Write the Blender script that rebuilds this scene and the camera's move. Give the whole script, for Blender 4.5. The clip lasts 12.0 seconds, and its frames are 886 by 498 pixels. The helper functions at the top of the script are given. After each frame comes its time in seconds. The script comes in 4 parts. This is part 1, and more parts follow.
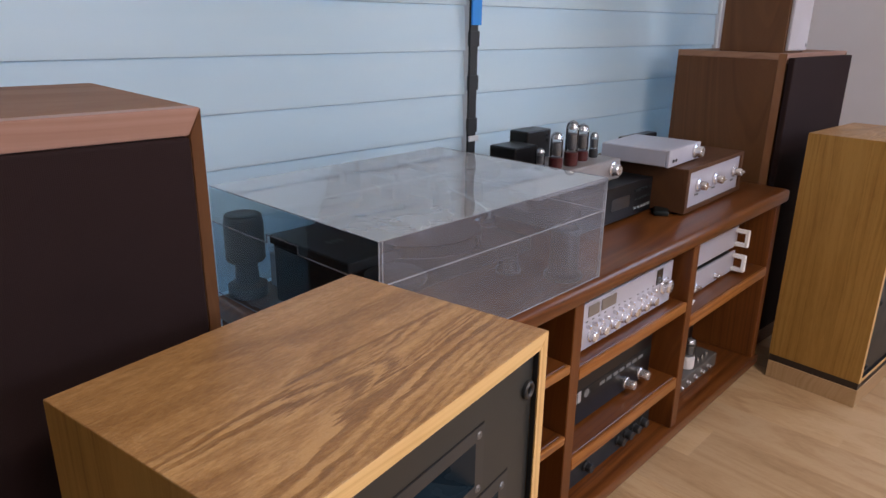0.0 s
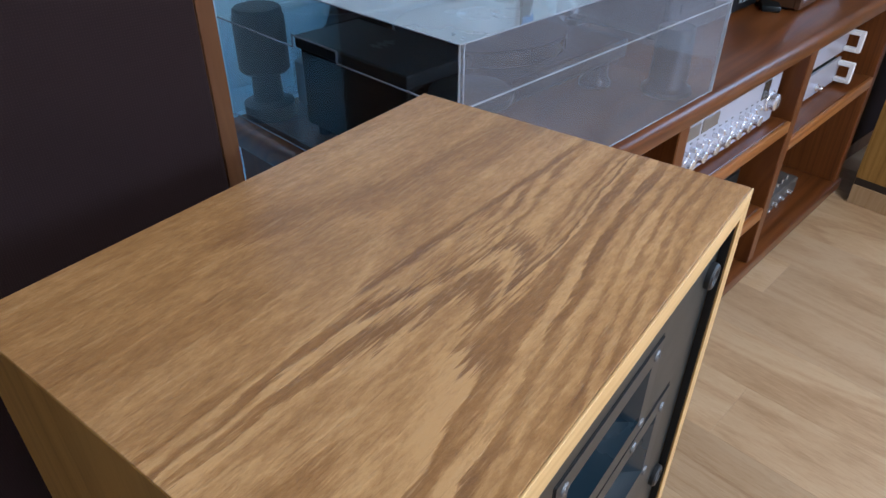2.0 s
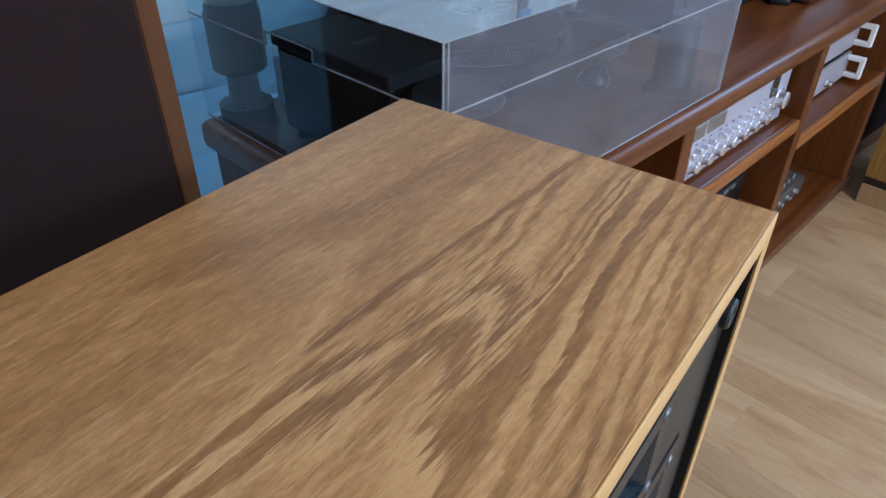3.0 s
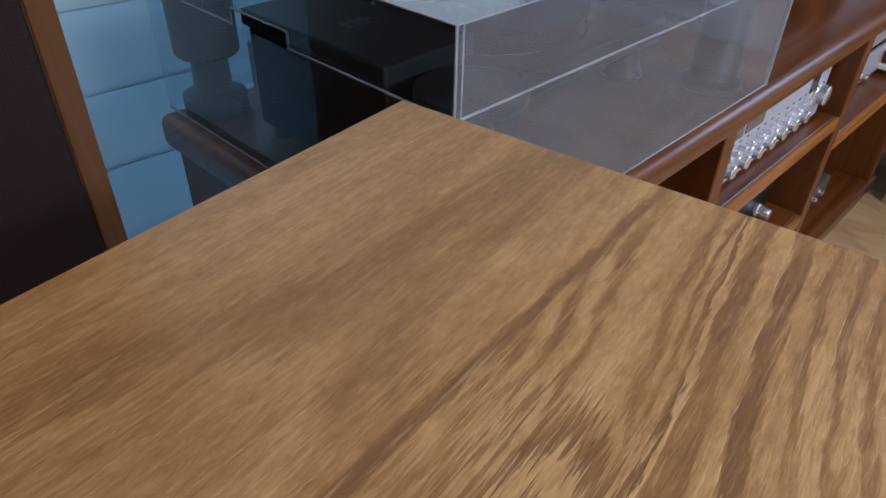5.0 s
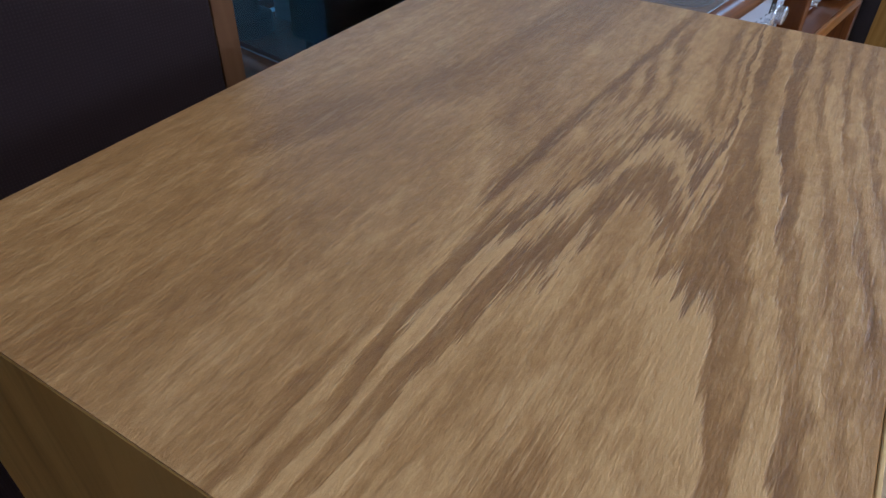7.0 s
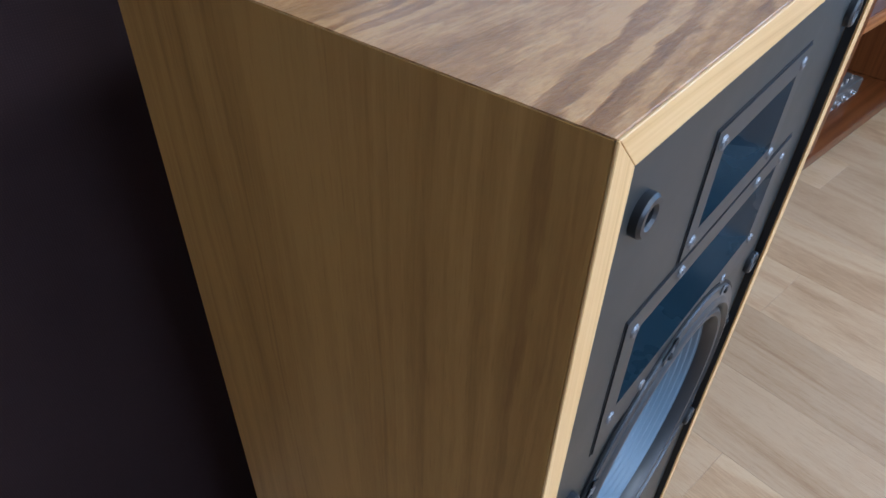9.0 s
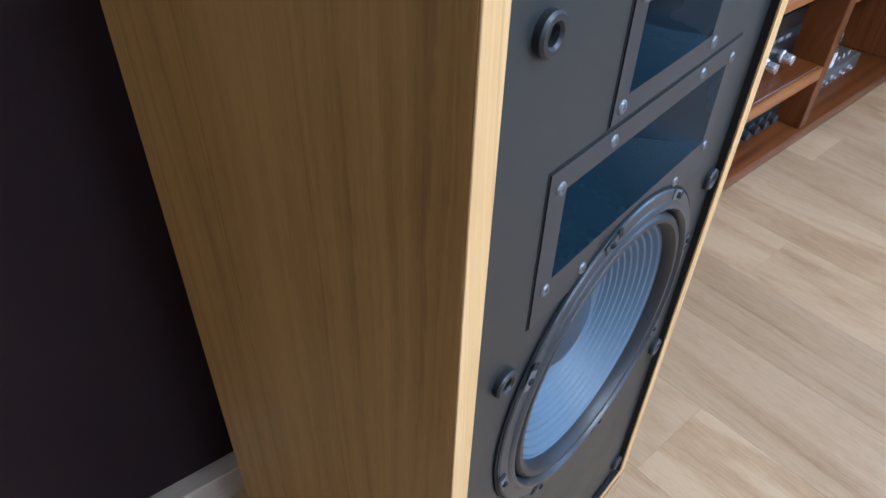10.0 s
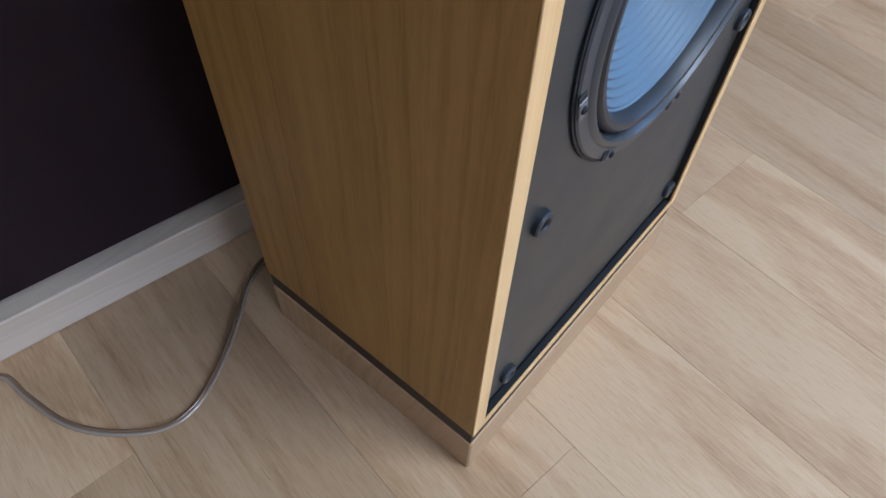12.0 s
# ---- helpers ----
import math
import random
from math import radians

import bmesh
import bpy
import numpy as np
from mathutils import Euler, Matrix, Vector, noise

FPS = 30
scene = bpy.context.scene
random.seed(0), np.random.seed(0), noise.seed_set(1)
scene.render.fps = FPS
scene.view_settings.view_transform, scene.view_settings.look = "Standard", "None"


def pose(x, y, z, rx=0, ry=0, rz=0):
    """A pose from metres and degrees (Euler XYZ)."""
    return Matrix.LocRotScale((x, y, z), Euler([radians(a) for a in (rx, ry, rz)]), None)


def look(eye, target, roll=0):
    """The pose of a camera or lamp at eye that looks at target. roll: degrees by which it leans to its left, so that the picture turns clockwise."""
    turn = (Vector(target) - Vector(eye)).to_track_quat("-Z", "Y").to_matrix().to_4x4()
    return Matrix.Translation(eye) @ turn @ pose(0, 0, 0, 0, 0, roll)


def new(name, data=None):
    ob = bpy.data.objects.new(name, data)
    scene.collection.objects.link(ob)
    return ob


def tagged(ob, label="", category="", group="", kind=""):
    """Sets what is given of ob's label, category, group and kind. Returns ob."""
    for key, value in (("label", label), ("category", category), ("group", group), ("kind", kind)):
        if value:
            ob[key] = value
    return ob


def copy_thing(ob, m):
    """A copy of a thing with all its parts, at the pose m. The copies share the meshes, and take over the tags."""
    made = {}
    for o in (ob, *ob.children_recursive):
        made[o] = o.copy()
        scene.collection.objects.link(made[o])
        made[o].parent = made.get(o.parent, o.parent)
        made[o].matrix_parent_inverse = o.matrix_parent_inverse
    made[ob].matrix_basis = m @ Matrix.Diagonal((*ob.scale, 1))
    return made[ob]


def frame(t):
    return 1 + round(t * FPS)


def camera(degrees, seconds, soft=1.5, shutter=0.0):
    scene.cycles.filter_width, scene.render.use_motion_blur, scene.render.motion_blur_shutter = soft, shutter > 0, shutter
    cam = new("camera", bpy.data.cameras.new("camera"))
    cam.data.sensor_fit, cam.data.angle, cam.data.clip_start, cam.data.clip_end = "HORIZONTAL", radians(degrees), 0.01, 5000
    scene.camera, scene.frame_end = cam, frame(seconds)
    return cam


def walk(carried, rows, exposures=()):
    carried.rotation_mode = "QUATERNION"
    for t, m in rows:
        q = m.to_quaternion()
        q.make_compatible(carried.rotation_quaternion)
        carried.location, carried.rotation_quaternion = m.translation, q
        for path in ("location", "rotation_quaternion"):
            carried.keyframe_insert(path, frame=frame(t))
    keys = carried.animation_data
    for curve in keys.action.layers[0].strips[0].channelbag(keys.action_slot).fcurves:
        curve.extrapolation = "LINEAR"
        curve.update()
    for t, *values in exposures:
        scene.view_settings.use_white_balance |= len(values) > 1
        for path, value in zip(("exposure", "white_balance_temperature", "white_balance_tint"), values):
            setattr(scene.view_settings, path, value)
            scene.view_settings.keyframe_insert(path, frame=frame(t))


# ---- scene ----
cam = camera(66.1, 12.0)
PATH = [
    (0, (-0.24, -0.312, 1.255), (1.312, 0.78, 0.623), 0.8),
    (0.5, (-0.212, -0.246, 1.235), (1.313, 0.843, 0.534), 0.8),
    (1, (-0.173, -0.178, 1.21), (1.299, 0.875, 0.36), 0.9),
    (1.5, (-0.126, -0.112, 1.185), (1.27, 0.904, 0.175), 0.5),
    (2, (-0.074, -0.077, 1.164), (1.256, 0.902, 0.035), 0.4),
    (2.5, (-0.039, -0.055, 1.152), (1.28, 0.919, 0.007), 0.3),
    (3, (-0.005, -0.047, 1.146), (1.315, 0.926, 0.001), 0.3),
    (3.2, (0.01, -0.042, 1.146), (1.324, 0.939, 0.001), -0.2),
    (4.8, (0.117, 0.045, 1.101), (1.423, 0.996, -0.078), 1.2),
    (5, (0.11, 0.053, 1.095), (1.421, 0.996, -0.085), 1.3),
    (5.5, (0.067, 0.057, 1.09), (1.391, 0.958, -0.108), 1.3),
    (6, (0.019, 0.056, 1.087), (1.36, 0.911, -0.126), 1.2),
    (6.5, (-0.018, 0.058, 1.085), (1.326, 0.883, -0.145), 1.1),
    (7, (-0.05, 0.045, 1.072), (1.287, 0.859, -0.173), 0.9),
    (7.5, (-0.085, 0.013, 1.057), (1.233, 0.825, -0.209), 1.4),
    (7.7, (-0.093, -0.001, 1.058), (1.176, 0.852, -0.23), 0.4),
    (9.3, (-0.188, -0.082, 1.016), (0.994, 0.895, -0.268), 1.2),
    (9.5, (-0.182, -0.088, 1.008), (0.974, 0.88, -0.306), 1.0),
    (10, (-0.194, -0.144, 0.971), (0.994, 0.828, -0.31), 1.9),
    (10.5, (-0.21, -0.164, 0.926), (0.979, 0.805, -0.358), 1.6),
    (11, (-0.237, -0.176, 0.887), (0.889, 0.733, -0.493), 2.2),
    (11.5, (-0.247, -0.163, 0.837), (0.795, 0.658, -0.66), 2.7),
    (12, (-0.227, -0.129, 0.757), (0.712, 0.608, -0.848), 2.5),
]
walk(cam, [(t, look(eye, target, roll)) for t, eye, target, roll in PATH], exposures=[(0, -0.34, 6200, 19), (1, -0.3, 5950, 18), (1.5, 0.0, 5450, 12), (2.5, -0.06, 4850, 5), (5.0, -0.32, 5300, 8), (5.5, -0.32, 5380, 6), (6.5, -0.40, 4880, 4), (7.5, -0.38, 4520, 3), (9.3, 0.25, 4420, 6), (10.5, 0.34, 4480, 6), (11.5, 0.38, 4450, 6), (12, 0.17, 4450, 6)])
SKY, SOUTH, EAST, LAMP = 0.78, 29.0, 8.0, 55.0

# ---- world and lights ----
world = bpy.data.worlds.new("sky")
scene.world = world
world.use_nodes = True
wt = world.node_tree
sky = wt.nodes.new("ShaderNodeTexSky")
sky.sky_type = "NISHITA"
sky.sun_disc = False
sky.sun_elevation, sky.sun_rotation = radians(38), radians(200)
wt.links.new(sky.outputs[0], wt.nodes["Background"].inputs[0])
wt.nodes["Background"].inputs[1].default_value = SKY

RACK = pose(2.376, 0.05, 0, 0, 0, -8.2)      # along the rack front, origin at its far front corner
WALL = pose(1.595, 0.870, 0, 0, 0, -11.3)    # along the louvred wall, origin at the mullion
ROOM = (-3.1, 2.0, -4.3, 2.55)               # west, east, south, ceiling in the wall's axes
DOOR_W = (-1.75, 0.25, 1.82, 2.45)             # south window: x0, x1, z0, z1
EAST_W = (-2.9, -1.35, 0.95, 2.2)            # east window: y0, y1, z0, z1


def window_lamp(name, m, sx, sy, watts, colour):
    lamp = bpy.data.lights.new(name, "AREA")
    lamp.shape, lamp.size, lamp.size_y, lamp.energy, lamp.color = "RECTANGLE", sx, sy, watts, colour
    ob = new(name, lamp)
    ob.matrix_world = m
    return ob


def at_wall(x, y, z):
    return WALL @ Vector((x, y, z))


_c = ((DOOR_W[0] + DOOR_W[1]) / 2, (DOOR_W[2] + DOOR_W[3]) / 2)
window_lamp("south_window_light", look(at_wall(_c[0], ROOM[2] - 0.02, _c[1]), at_wall(_c[0], 0, _c[1] - 1.5)),
            DOOR_W[1] - DOOR_W[0] - 0.1, DOOR_W[3] - DOOR_W[2] - 0.1, SOUTH, (1.0, 0.97, 0.94))
_c = ((EAST_W[0] + EAST_W[1]) / 2, (EAST_W[2] + EAST_W[3]) / 2)
window_lamp("east_window_light", look(at_wall(ROOM[1] + 0.02, _c[0], _c[1]), at_wall(0, _c[0] + 0.6, _c[1] - 0.8)),
            EAST_W[1] - EAST_W[0] - 0.1, EAST_W[3] - EAST_W[2] - 0.1, EAST, (0.86, 0.93, 1.0))
# Ceiling lamp out of view, added to light the floor and tops.
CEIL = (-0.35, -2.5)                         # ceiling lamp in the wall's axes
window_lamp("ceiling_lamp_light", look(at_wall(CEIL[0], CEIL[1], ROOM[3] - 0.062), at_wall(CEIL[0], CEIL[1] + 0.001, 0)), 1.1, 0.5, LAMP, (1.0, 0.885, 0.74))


# ---- materials ----
def nodes_of(name):
    m = bpy.data.materials.new(name)
    m.use_nodes = True
    nt = m.node_tree
    return m, nt, nt.nodes["Principled BSDF"]


def node(nt, kind, **sets):
    n = nt.nodes.new(kind)
    for k, v in sets.items():
        n.inputs[k].default_value = v
    return n


def maths(nt, op, a, b=None):
    n = nt.nodes.new("ShaderNodeMath")
    n.operation = op
    for i, v in enumerate((a, b)):
        if v is None:
            continue
        if isinstance(v, (int, float)):
            n.inputs[i].default_value = v
        else:
            nt.links.new(v, n.inputs[i])
    return n.outputs[0]


def ramp(nt, fac, stops):
    r = nt.nodes.new("ShaderNodeValToRGB")
    el = r.color_ramp.elements
    while len(el) < len(stops):
        el.new(0.5)
    for e, (p, c) in zip(el, stops):
        e.position, e.color = p, (*c, 1)
    nt.links.new(fac, r.inputs[0])
    return r.outputs[0]


def mix(nt, fac, a, b, blend="MIX"):
    n = nt.nodes.new("ShaderNodeMix")
    n.data_type, n.blend_type = "RGBA", blend
    for slot, v in (("Factor", fac), ("A", a), ("B", b)):
        i = [s for s in n.inputs if s.name == slot and s.type == ("VALUE" if slot == "Factor" else "RGBA")][0]
        if isinstance(v, (int, float)):
            i.default_value = v
        elif isinstance(v, tuple):
            i.default_value = (*v, 1)
        else:
            nt.links.new(v, i)
    return [s for s in n.outputs if s.type == "RGBA"][0]


def coords(nt, axis="x", shift=(0, 0, 0), per_object=False):
    """Object coordinates turned so that x runs along the grain."""
    tc = nt.nodes.new("ShaderNodeTexCoord")
    sep = nt.nodes.new("ShaderNodeSeparateXYZ")
    com = nt.nodes.new("ShaderNodeCombineXYZ")
    nt.links.new(tc.outputs["Object"], sep.inputs[0])
    order = {"x": (0, 1, 2), "y": (1, 0, 2), "z": (2, 1, 0)}[axis]
    rnd = None
    if per_object:
        rnd = nt.nodes.new("ShaderNodeObjectInfo").outputs["Random"]
    for k, i in enumerate(order):
        v = maths(nt, "ADD", sep.outputs[i], shift[k])
        if rnd is not None:
            v = maths(nt, "ADD", v, maths(nt, "MULTIPLY", rnd, (7.3, 0.25, 0.3)[k]))
        nt.links.new(v, com.inputs[k])
    return com.outputs[0], tc


def scaled(nt, vec, s):
    n = nt.nodes.new("ShaderNodeMapping")
    n.inputs["Scale"].default_value = s
    nt.links.new(vec, n.inputs[0])
    return n.outputs[0]


def noise_at(nt, vec, s, scale=1.0, detail=4.0, rough=0.6):
    n = node(nt, "ShaderNodeTexNoise", Scale=scale, Detail=detail, Roughness=rough)
    nt.links.new(scaled(nt, vec, s), n.inputs["Vector"])
    return n.outputs[0]


def bump(nt, bsdf, height, strength=0.2, dist=0.001):
    b = node(nt, "ShaderNodeBump", Strength=strength, Distance=dist)
    nt.links.new(height, b.inputs["Height"])
    nt.links.new(b.outputs[0], bsdf.inputs["Normal"])


def wood(name, axis, dark, mid, pale, rough=0.45, spec=0.32, rings=70.0, slope=0.10, shift=(0, 0, 0), pores=0.5, coat=0.0, per_object=False, relief=0.15, wob=0.05, jag=0.006, contrast=1.0, streak=0.0):
    """Sawn wood: a slanted cut through growth rings, with pores and broad mottling."""
    m, nt, b = nodes_of(name)
    vec, tc = coords(nt, axis, shift, per_object)
    sep = nt.nodes.new("ShaderNodeSeparateXYZ")
    nt.links.new(vec, sep.inputs[0])
    warp = maths(nt, "MULTIPLY", maths(nt, "SUBTRACT", noise_at(nt, vec, (0.9, 5, 5), 1.0, 2.0), 0.5), wob)
    warp2 = maths(nt, "MULTIPLY", maths(nt, "SUBTRACT", noise_at(nt, vec, (11, 110, 110), 1.0, 4.0, 0.7), 0.5), jag)
    across = maths(nt, "ADD", maths(nt, "ADD", sep.outputs[1], warp), warp2)
    along = maths(nt, "MULTIPLY", sep.outputs[0], slope)
    depth = maths(nt, "ADD", maths(nt, "ADD", along, maths(nt, "MULTIPLY", sep.outputs[2], 0.7)), warp)
    r = maths(nt, "SQRT", maths(nt, "ADD", maths(nt, "MULTIPLY", across, across), maths(nt, "MULTIPLY", depth, depth)))
    one = nt.nodes.new("ShaderNodeTexNoise")
    one.noise_dimensions = "1D"
    one.inputs["Scale"].default_value = rings
    one.inputs["Detail"].default_value = 3.0
    one.inputs["Roughness"].default_value = 0.65
    nt.links.new(r, one.inputs["W"])
    fibre = noise_at(nt, vec, (30, 380, 380), 1.0, 4.0, 0.65)
    mottle = noise_at(nt, vec, (4, 11, 11), 1.0, 4.0, 0.55)
    f = maths(nt, "ADD", maths(nt, "MULTIPLY", one.outputs[0], 0.72), maths(nt, "MULTIPLY", mottle, 0.36))
    if streak:
        patch = noise_at(nt, vec, (6.5, 46, 46), 1.0, 5.0, 0.62)
        f = maths(nt, "ADD", maths(nt, "MULTIPLY", maths(nt, "SUBTRACT", patch, 0.5), streak), f)
    f = maths(nt, "ADD", f, maths(nt, "MULTIPLY", maths(nt, "SUBTRACT", fibre, 0.5), pores * 0.5))
    col = ramp(nt, f, [(0.54 - 0.16 * contrast, dark), (0.54 - 0.04 * contrast, mid), (0.54 + 0.07 * contrast, pale), (0.54 + 0.2 * contrast, tuple(0.5 * (p + q) for p, q in zip(pale, mid)))])
    dash = noise_at(nt, vec, (34, 620, 620), 1.0, 2.0, 0.5)
    col = mix(nt, maths(nt, "MULTIPLY", ramp(nt, dash, [(0.60, (0, 0, 0)), (0.70, (1, 1, 1))]), pores * 0.55), col, dark)
    if per_object:
        info = nt.nodes.new("ShaderNodeObjectInfo")
        tone = ramp(nt, info.outputs["Random"], [(0.0, (0.80, 0.785, 0.77)), (0.3, (0.95, 0.94, 0.93)), (0.6, (1.0, 0.99, 0.97)), (1.0, (1.10, 1.10, 1.09))])
        col = mix(nt, 1.0, col, tone, "MULTIPLY")
    nt.links.new(col, b.inputs["Base Color"])
    smear = noise_at(nt, vec, (3, 5, 5), 1.0, 4.0)
    rr = maths(nt, "ADD", maths(nt, "MULTIPLY", smear, 0.18), rough - 0.09)
    nt.links.new(rr, b.inputs["Roughness"])
    b.inputs["Specular IOR Level"].default_value = spec
    b.inputs["Coat Weight"].default_value = coat
    b.inputs["Coat Roughness"].default_value = 0.22
    bump(nt, b, fibre, relief, 0.0006)
    return m


def eased(nt, value, a, b, lo, hi):
    n = nt.nodes.new("ShaderNodeMapRange")
    n.interpolation_type = "SMOOTHSTEP"
    for k, v in (("From Min", a), ("From Max", b), ("To Min", lo), ("To Max", hi)):
        n.inputs[k].default_value = v
    nt.links.new(value, n.inputs["Value"])
    return n.outputs[0]


def tones(nt, level, top, stops):
    """A grey profile of growth rings over a level that runs from 0 to top."""
    return ramp(nt, maths(nt, "DIVIDE", level, top), [(p / top, (v, v, v)) for p, v in stops])


def oak_cathedral(name):
    """Flat-cut oak: pointed arches of early wood along x, feathered by the pores."""
    m, nt, b = nodes_of(name)
    vec, tc = coords(nt, "x")
    sep = nt.nodes.new("ShaderNodeSeparateXYZ")
    nt.links.new(vec, sep.inputs[0])
    x, y = sep.outputs[0], sep.outputs[1]

    def off(scale, amount, detail=3.0, rough=0.6):
        return maths(nt, "MULTIPLY", maths(nt, "SUBTRACT", noise_at(nt, vec, scale, 1.0, detail, rough), 0.5), amount)

    def add(*v):
        out = v[0]
        for q in v[1:]:
            out = maths(nt, "ADD", out, q)
        return out

    comb = off((11, 330, 1), 0.120, 4.0, 0.72)
    wave = off((6, 22, 1), 0.050, 3.0)
    ripple = off((22, 170, 1), 0.013, 4.0, 0.7)
    xx = maths(nt, "MINIMUM", add(x, comb, wave), 0.268)
    yy = add(y, ripple, off((4, 9, 1), 0.022, 2.0))

    def arches(centre, drift, blunt, steep, a0, a1, rest, lean):
        d = maths(nt, "SUBTRACT", yy, maths(nt, "ADD", maths(nt, "MULTIPLY", x, drift), centre))
        w = maths(nt, "SQRT", maths(nt, "ADD", maths(nt, "MULTIPLY", d, d), blunt * blunt))
        pull = eased(nt, maths(nt, "MULTIPLY", w, eased(nt, d, -0.012, 0.012, lean, 1.0)), a0, a1, 1.0, rest)
        return add(maths(nt, "MULTIPLY", maths(nt, "SUBTRACT", w, blunt), steep), maths(nt, "MULTIPLY", maths(nt, "SUBTRACT", xx, 0.1), pull), 0.1)

    crisp = tones(nt, arches(0.072, 0.11, 0.007, 3.0, 0.034, 0.068, 0.12, 1.9), 0.42, [
        (0.0, 0.6), (0.05, 0.42), (0.075, 0.8), (0.12, 0.62), (0.15, 0.86), (0.182, 0.95), (0.188, 0.22), (0.213, 0.30), (0.222, 0.86),
        (0.240, 0.95), (0.245, 0.10), (0.260, 0.22), (0.268, 0.82), (0.284, 0.70), (0.290, 0.25), (0.297, 0.34), (0.303, 0.86), (0.318, 0.76),
        (0.323, 0.2), (0.330, 0.36), (0.335, 0.86), (0.347, 0.7), (0.352, 0.25), (0.360, 0.42), (0.365, 0.9), (0.378, 0.6), (0.384, 0.28), (0.396, 0.8)])
    soft = tones(nt, arches(0.195, 0.0, 0.012, 2.2, 0.05, 0.10, 0.25, 1.0), 0.42, [
        (0.0, 0.62), (0.10, 0.50), (0.13, 0.72), (0.165, 0.55), (0.20, 0.66), (0.222, 0.88), (0.236, 0.42), (0.275, 0.30), (0.292, 0.38), (0.303, 0.72),
        (0.33, 0.58), (0.36, 0.74), (0.40, 0.55)])
    side = eased(nt, add(y, ripple, maths(nt, "MULTIPLY", x, 0.045)), 0.146, 0.158, 0.0, 1.0)
    tone = mix(nt, side, crisp, soft)
    sp = nt.nodes.new("ShaderNodeSeparateColor")
    nt.links.new(tone, sp.inputs[0])
    worn = maths(nt, "MULTIPLY", eased(nt, noise_at(nt, vec, (11, 60, 1), 1.0, 4.0, 0.65), 0.38, 0.58, 0.48, 1.15), eased(nt, y, 0.03, 0.075, 0.8, 1.0))
    calm = maths(nt, "MULTIPLY", maths(nt, "MULTIPLY", eased(nt, yy, 0.235, 0.275, 1.0, 0.4), eased(nt, yy, 0.145, 0.165, 1.0, 0.6)), worn)
    t = add(maths(nt, "MULTIPLY", maths(nt, "SUBTRACT", sp.outputs[0], 0.62), calm), 0.62)
    seam = maths(nt, "ABSOLUTE", maths(nt, "SUBTRACT", add(y, ripple, maths(nt, "MULTIPLY", x, 0.045)), 0.1555))
    line = maths(nt, "MULTIPLY", eased(nt, seam, 0.0008, 0.0045, 1.0, 0.0), eased(nt, xx, 0.12, 0.2, 0.0, 0.6))
    t = maths(nt, "SUBTRACT", t, line)
    fibre = noise_at(nt, vec, (62, 420, 420), 1.0, 4.0, 0.65)
    grit = noise_at(nt, vec, (105, 260, 260), 1.0, 5.0, 0.72)
    patch = noise_at(nt, vec, (7, 30, 30), 1.0, 4.0, 0.6)
    for n_, k_ in ((fibre, 0.42), (grit, 0.95), (patch, 1.05)):
        t = add(t, maths(nt, "MULTIPLY", maths(nt, "SUBTRACT", n_, 0.5), k_))
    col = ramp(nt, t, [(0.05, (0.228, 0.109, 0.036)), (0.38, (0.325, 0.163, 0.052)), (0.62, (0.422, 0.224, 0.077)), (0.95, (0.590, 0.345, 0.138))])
    # Pale flecks: short glints along the grain, mixed in as colour.
    fleck = noise_at(nt, vec, (34, 420, 420), 1.0, 3.0, 0.6)
    col = mix(nt, maths(nt, "MULTIPLY", ramp(nt, fleck, [(0.58, (0, 0, 0)), (0.68, (1, 1, 1))]), 0.40), col, (0.60, 0.37, 0.165))
    dash = noise_at(nt, vec, (30, 560, 560), 1.0, 2.0, 0.5)
    col = mix(nt, maths(nt, "MULTIPLY", ramp(nt, dash, [(0.60, (0, 0, 0)), (0.70, (1, 1, 1))]), 0.28), col, (0.20, 0.09, 0.03))
    nt.links.new(col, b.inputs["Base Color"])
    nt.links.new(maths(nt, "ADD", maths(nt, "MULTIPLY", noise_at(nt, vec, (4, 7, 7), 1.0, 5.0, 0.65), 0.26), 0.27), b.inputs["Roughness"])
    b.inputs["Specular IOR Level"].default_value = 0.32
    b.inputs["Coat Weight"].default_value = 0.35
    b.inputs["Coat Roughness"].default_value = 0.26
    bump(nt, b, add(maths(nt, "MULTIPLY", fibre, 0.35), maths(nt, "MULTIPLY", grit, 0.7), maths(nt, "MULTIPLY", t, 0.6)), 0.62, 0.0010)
    return m


def plain(name, colour, rough=0.5, metal=0.0, vary=0.12, grain=60.0, relief=0.05, coat=0.0, spec=0.5):
    """A painted, moulded or metal surface with faint mottling and fine relief."""
    m, nt, b = nodes_of(name)
    tc = nt.nodes.new("ShaderNodeTexCoord")
    n1 = noise_at(nt, tc.outputs["Object"], (1, 1, 1), grain * 0.12, 4.0)
    n2 = noise_at(nt, tc.outputs["Object"], (1, 1, 1), grain * 8.0, 2.0)
    dk, lt = tuple(c * (1 - vary) for c in colour), tuple(min(1.0, c * (1 + vary)) for c in colour)
    nt.links.new(ramp(nt, n1, [(0.3, dk), (0.7, lt)]), b.inputs["Base Color"])
    nt.links.new(maths(nt, "ADD", maths(nt, "MULTIPLY", n1, 0.2), rough - 0.1), b.inputs["Roughness"])
    b.inputs["Metallic"].default_value = metal
    b.inputs["Coat Weight"].default_value = coat
    b.inputs["Specular IOR Level"].default_value = spec
    bump(nt, b, n2, relief, 0.0005)
    return m


